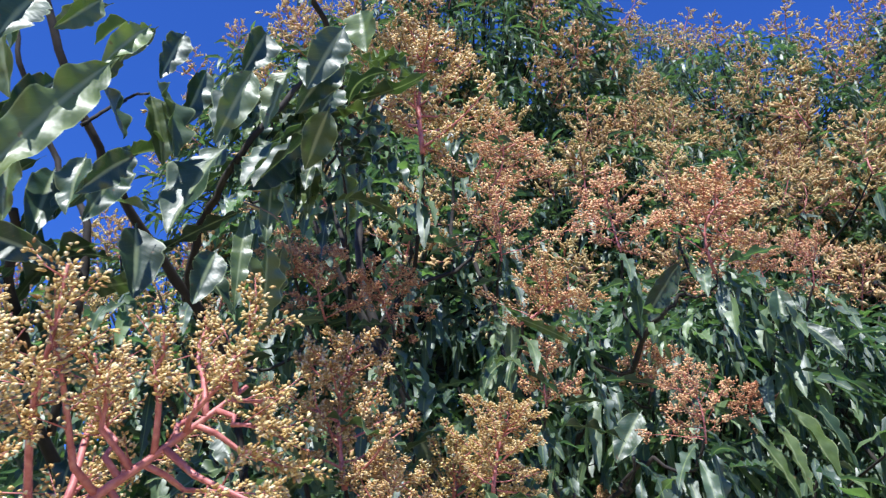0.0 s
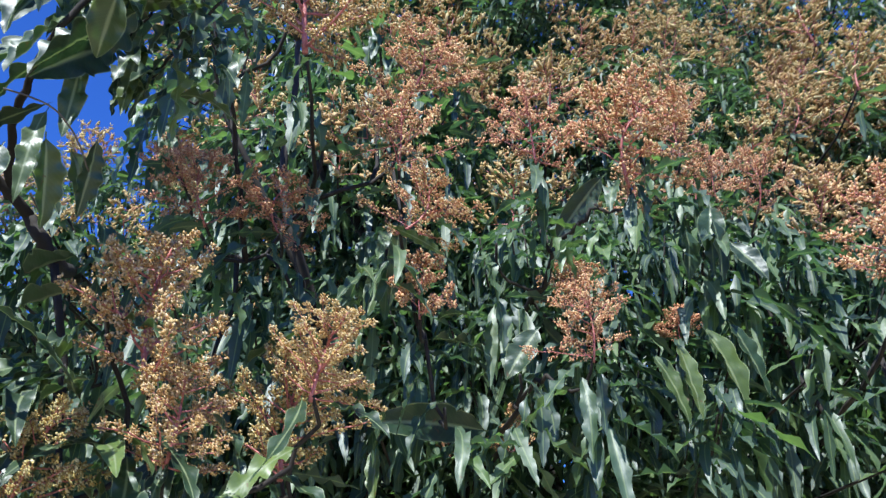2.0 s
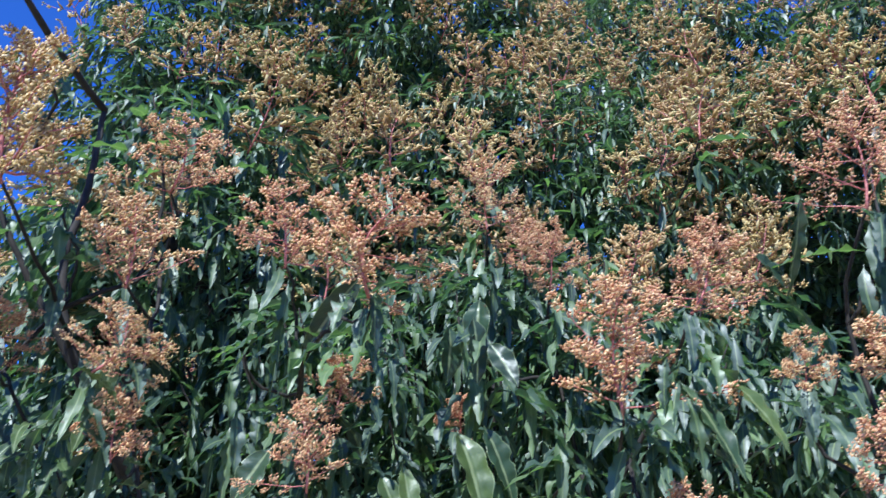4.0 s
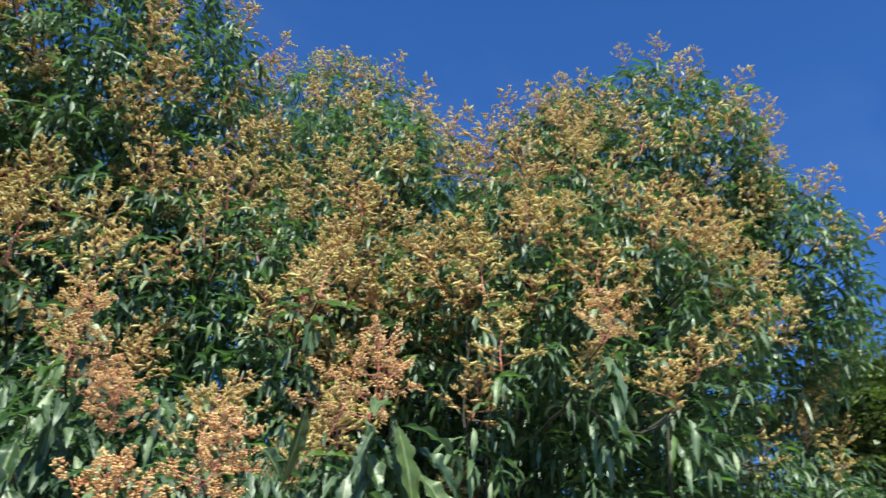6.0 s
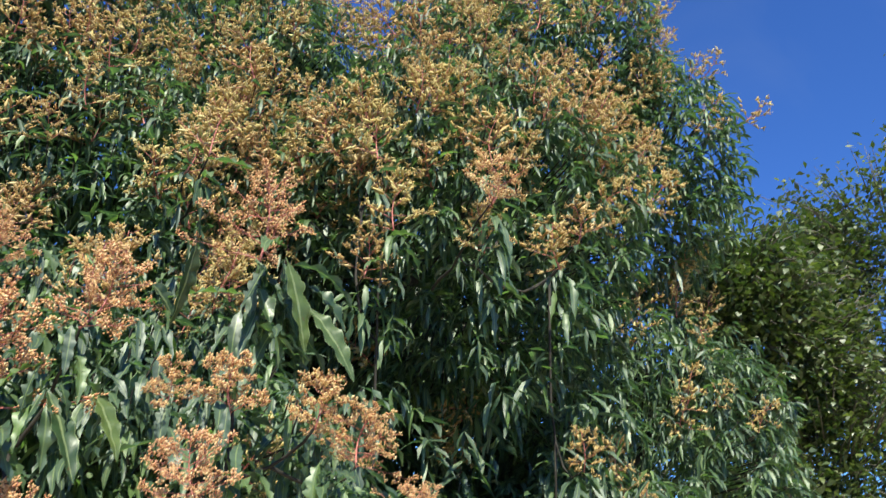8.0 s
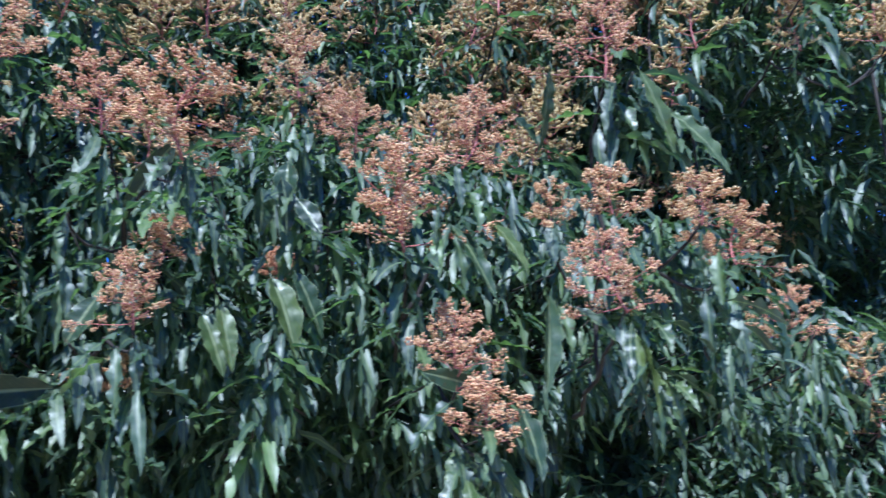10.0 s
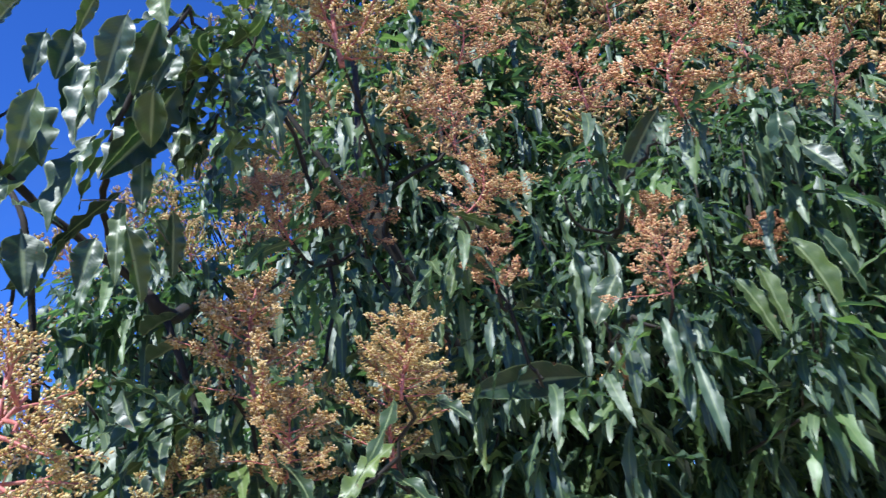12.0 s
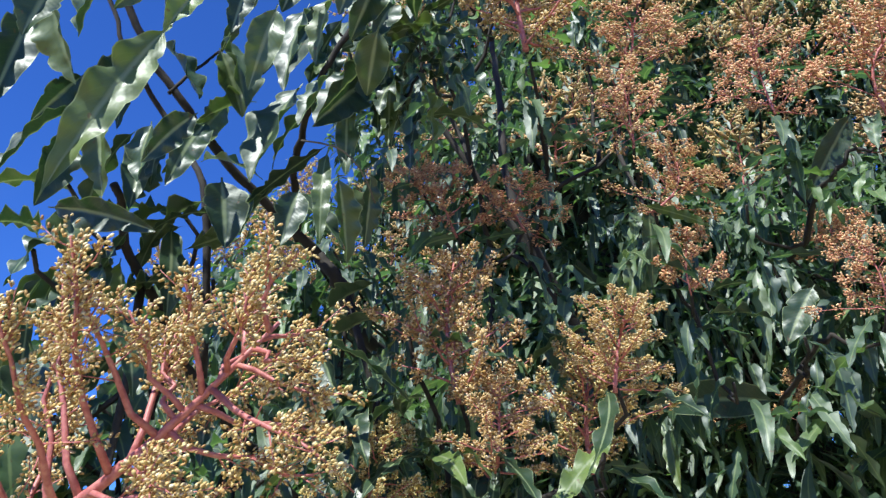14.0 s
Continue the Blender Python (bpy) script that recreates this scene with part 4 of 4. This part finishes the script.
far_panicles = []
for q, m, seen, li in spots:
    if any((q[0] - a) ** 2 + (q[1] - b) ** 2 + (q[2] - c) ** 2 < 0.02 for a, b, c in placed):
        continue
    far = np.linalg.norm(q - np.array([0.8, 0.0, 1.7]))
    if seen > 0:
        fine_twigs.append(tube(np.array([q, q - m * 0.14 - np.array([0, 0, 0.09]), q - m * 0.36 - np.array([0, 0, 0.14])]), (0.003, 0.004, 0.006), 3))
    size = (0.18 if q[1] < 2.7 else 0.155) * grow.uniform(0.8, 1.15)
    (front_rows if q[1] < 2.7 and seen > 0 else stuff_rows).append(rosette(grow, q, unit(m + np.array([0, 0, 0.8])), 15 if seen > -0.1 and not behind(q) else 6, size, math.atan2(m[1], m[0]), 0.0 if q[1] < 2.7 else 0.05))
    likely = {0: 0.34, 1: 0.30, 3: 0.28, 4: 0.40, 5: 0.40, 8: 0.08, 9: 0.30, 10: 0.09, 11: 0.38, 13: 0.16, 14: 0.30}.get(li, 0.34) if q[2] > 2.45 else 0.05
    if m[2] < -0.25:
        likely *= 0.15
    if grow.random() < 0.66 * likely and q[1] > 1.9 and seen > -0.05 and not behind(q):
        far_panicles.append((far, q, unit(m * 0.75 + np.array([0, 0, 0.65]) + grow.normal(0, 0.15, 3)), grow.uniform(0.18, 0.30)))
# inner leaves that close the crown
for c, r in LOBES:
    n = int(150 * r[0] * r[1] * r[2])
    d = unit(grow.normal(0, 1, (n, 3)) - np.array([0, 0.4, 0])) * grow.uniform(0.4, 0.88, (n, 1))
    for q in np.array(c) + d * np.array(r):
        if q[2] > 0.9:
            inner_rows.append(rosette(grow, q, np.array([0, 0, 1.0]), 7, 0.24))

# shaded leaves deep in the crown
for c, r, n in (((3.7, 5.4, 2.3), (1.7, 0.9, 1.3), 1050), ((0.2, 4.6, 1.7), (2.0, 0.9, 1.0), 700), ((2.2, 4.9, 2.2), (1.3, 0.8, 1.1), 520), ((1.8, 4.9, 3.7), (1.5, 0.7, 1.1), 520), ((0.2, 5.2, 4.6), (1.1, 0.7, 1.3), 380), ((-0.6, 5.0, 3.0), (1.6, 0.6, 1.2), 520), ((-0.9, 5.2, 4.1), (1.0, 0.5, 1.2), 320), ((4.7, 5.9, 3.2), (1.7, 0.7, 1.7), 900), ((-1.3, 3.2, 1.9), (0.8, 0.6, 0.8), 420), ((3.3, 4.9, 4.2), (1.3, 0.7, 1.2), 420)):
    d = unit(grow.normal(0, 1, (n, 3))) * grow.uniform(0.1, 1.0, (n, 1)) ** 0.4
    for q in np.array(c) + d * np.array(r):
        if q[2] > 0.8:
            inner_rows.append(rosette(grow, q, np.array([0, 0, 1.0]), 8, 0.26))

far_panicles.sort(key=lambda row: row[0])
for dist, q, along, h in far_panicles[:230]:
    panicle(FAR_KINDS[int(grow.integers(6))], q - along * 0.02, along, h)
if len(far_panicles) > 230:
    bv, bf, sv, sf = [], [], [], []
    for dist, q, along, h in far_panicles[230:]:
        kind = DISTANT_KINDS[int(grow.integers(4))]
        m = np.array(axis_pose(q, along, h, grow.uniform(0, 6.28)))
        for me, vs, fs in ((kind[0], sv, sf), (kind[1], bv, bf)):
            co = np.empty(len(me.vertices) * 3)
            me.vertices.foreach_get("co", co)
            base = sum(len(x) for x in vs)
            vs.append(co.reshape(-1, 3) @ m[:3, :3].T + m[:3, 3])
            fs.extend([tuple(i + base for i in pl.vertices) for pl in me.polygons])
    tree_part("distant_flower_stem", mesh("distant_flower_stem", np.concatenate(sv), sf, STALK), label="red stalks of the flowers high in the crown", kind="stuff")
    tree_part("distant_bloom", mesh("distant_bloom", np.concatenate(bv), bf, TAN_BUD), label="ochre buds of the flowers high in the crown", kind="stuff")

rows = np.concatenate(near_rows)
order = np.argsort(np.linalg.norm(rows[:, :3] - np.array([0.7, 0.0, 1.7]), axis=1))
for row in rows[order[:220]]:
    v, f, uv = blades(row[None], 22, 5)
    tree_part("leaf", mesh("leaf", v, f, LEAF, uv))
v, f, uv = blades(rows[order[220:]], 15, 5)
tree_part("outer_foliage", mesh("outer_foliage", v, f, LEAVES, uv), label="long drooping glossy dark green leaves", kind="stuff")
v, f, uv = blades(np.concatenate(front_rows), 9, 3)
tree_part("skirt_foliage", mesh("skirt_foliage", v, f, LEAVES, uv), label="wavy drooping leaves of the crown's skirt", kind="stuff")
tv, tf = joined(fine_twigs)
tree_part("fine_twig", mesh("fine_twig", tv, tf, BARK), label="thin dark twigs among the leaves", kind="stuff")
crown_rows = np.concatenate(stuff_rows)
high = crown_rows[:, 1] > 4.1
for chosen, across in ((~high, 3), (high, 2)):
    v, f, uv = blades(crown_rows[chosen], 4, across)
    tree_part("foliage", mesh("foliage", v, f, LEAVES, uv), label="dense glossy dark green leaves of the crown", kind="stuff")


v, f, uv = blades(np.concatenate(inner_rows), 3, 2)
tree_part("inner_foliage", mesh("inner_foliage", v, f, LEAVES, uv), label="shaded leaves deep in the crown", kind="stuff")


# ---- the trees beside it ----
def small_leaved_tree(x, y, height, lobes, seed, leaf, count, label):
    """Trunk, limbs and a loose crown of many small leaves set on fine twigs."""
    rng = np.random.default_rng(seed)
    top = new("tree")
    top.location = (x, y, 0)
    tagged(top, label, "tree", "trees beside the mango tree")
    fork = (0.05, 0.0, height * 0.3)
    v, f = tube(smooth_line([(0, 0, -0.05), (0.06, 0.03, height * 0.15), fork], 5, 0.01, rng), np.linspace(0.16, 0.11, 11), 10)
    part("trunk", mesh("trunk", v, f, GREY_BARK), top)
    rows, twigs = [], []
    for c, r in lobes:
        c, r = np.array(c), np.array(r)
        v, f = tube(smooth_line([fork, (np.array(fork) + c) / 2 + rng.normal(0, 0.15, 3), c], 5, 0.02, rng), np.linspace(0.07, 0.02, 11), 7)
        part("limb", mesh("limb", v, f, GREY_BARK), top)
        for i in range(int(count * min(1.0, r[0] * r[1] * r[2] / 1.5))):
            d = unit(rng.normal(0, 1, 3)) * rng.uniform(0.35, 1.0) ** 0.45 * (1 + 0.22 * noise.noise(Vector(rng.normal(0, 1, 3))))
            q = c + d * r
            back = c + d * r * 0.6
            twigs.append(tube(np.array([back, (back + q) / 2 + np.array([0, 0, 0.06]), q]), (0.010, 0.007, 0.003), 3))
            n = 16
            g = rng.uniform(0, 1, (n, 1))
            b = back + (q - back) * g + rng.normal(0, 0.10, (n, 3))
            rows.append(np.column_stack([b, rng.uniform(0, 6.3, n), rng.uniform(-0.9, 0.5, n), rng.uniform(0.2, 1.0, n), leaf * rng.uniform(0.6, 1.3, n), rng.normal(0, 0.7, n),
                                         leaf * rng.uniform(0.42, 0.62, n), rng.uniform(0, 0.4, n), rng.uniform(0, 0.3, n), rng.uniform(1, 2, n), rng.uniform(0, 6, n)]))
    tv, tf = joined(twigs)
    part("fine_twig", mesh("fine_twig", tv, tf, GREY_BARK), top, kind="stuff")
    v, f, uv = blades(np.concatenate(rows), 3, 2)
    part("crown", mesh("crown", v, f, SMALL_LEAVES, uv), top, "loose crown of small green leaves", "stuff")
    return top


small_leaved_tree(11.2, 6.2, 9.0, [((0, 0, 5.6), (2.0, 2.0, 2.0)), ((1.6, -1.2, 7.9), (1.1, 1.2, 1.6)), ((-0.6, 0.4, 3.4), (1.8, 1.6, 1.7)), ((1.6, -1.6, 3.8), (1.8, 1.8, 1.9)), ((0.5, -1.0, 8.3), (0.6, 0.6, 1.1)), ((-0.5, 0.9, 5.7), (1.1, 1.0, 1.1))], 5, 0.115, 400,
                  "broad tree with small mid-green leaves beyond the mango tree")
small_leaved_tree(8.7, 6.1, 6.0, [((0, 0, 4.0), (1.15, 1.2, 1.2)), ((0.2, -0.2, 2.6), (1.5, 1.3, 1.4)), ((-1.0, -0.3, 4.3), (1.0, 0.9, 1.0)), ((-1.2, 0.6, 3.0), (1.1, 1.0, 1.4)), ((-1.1, -0.5, 4.6), (0.85, 0.8, 0.8)), ((-0.2, 0.0, 4.9), (0.9, 0.9, 0.8))], 9, 0.105, 400,
                  "low tree with yellow-green leaves close beside the mango tree")
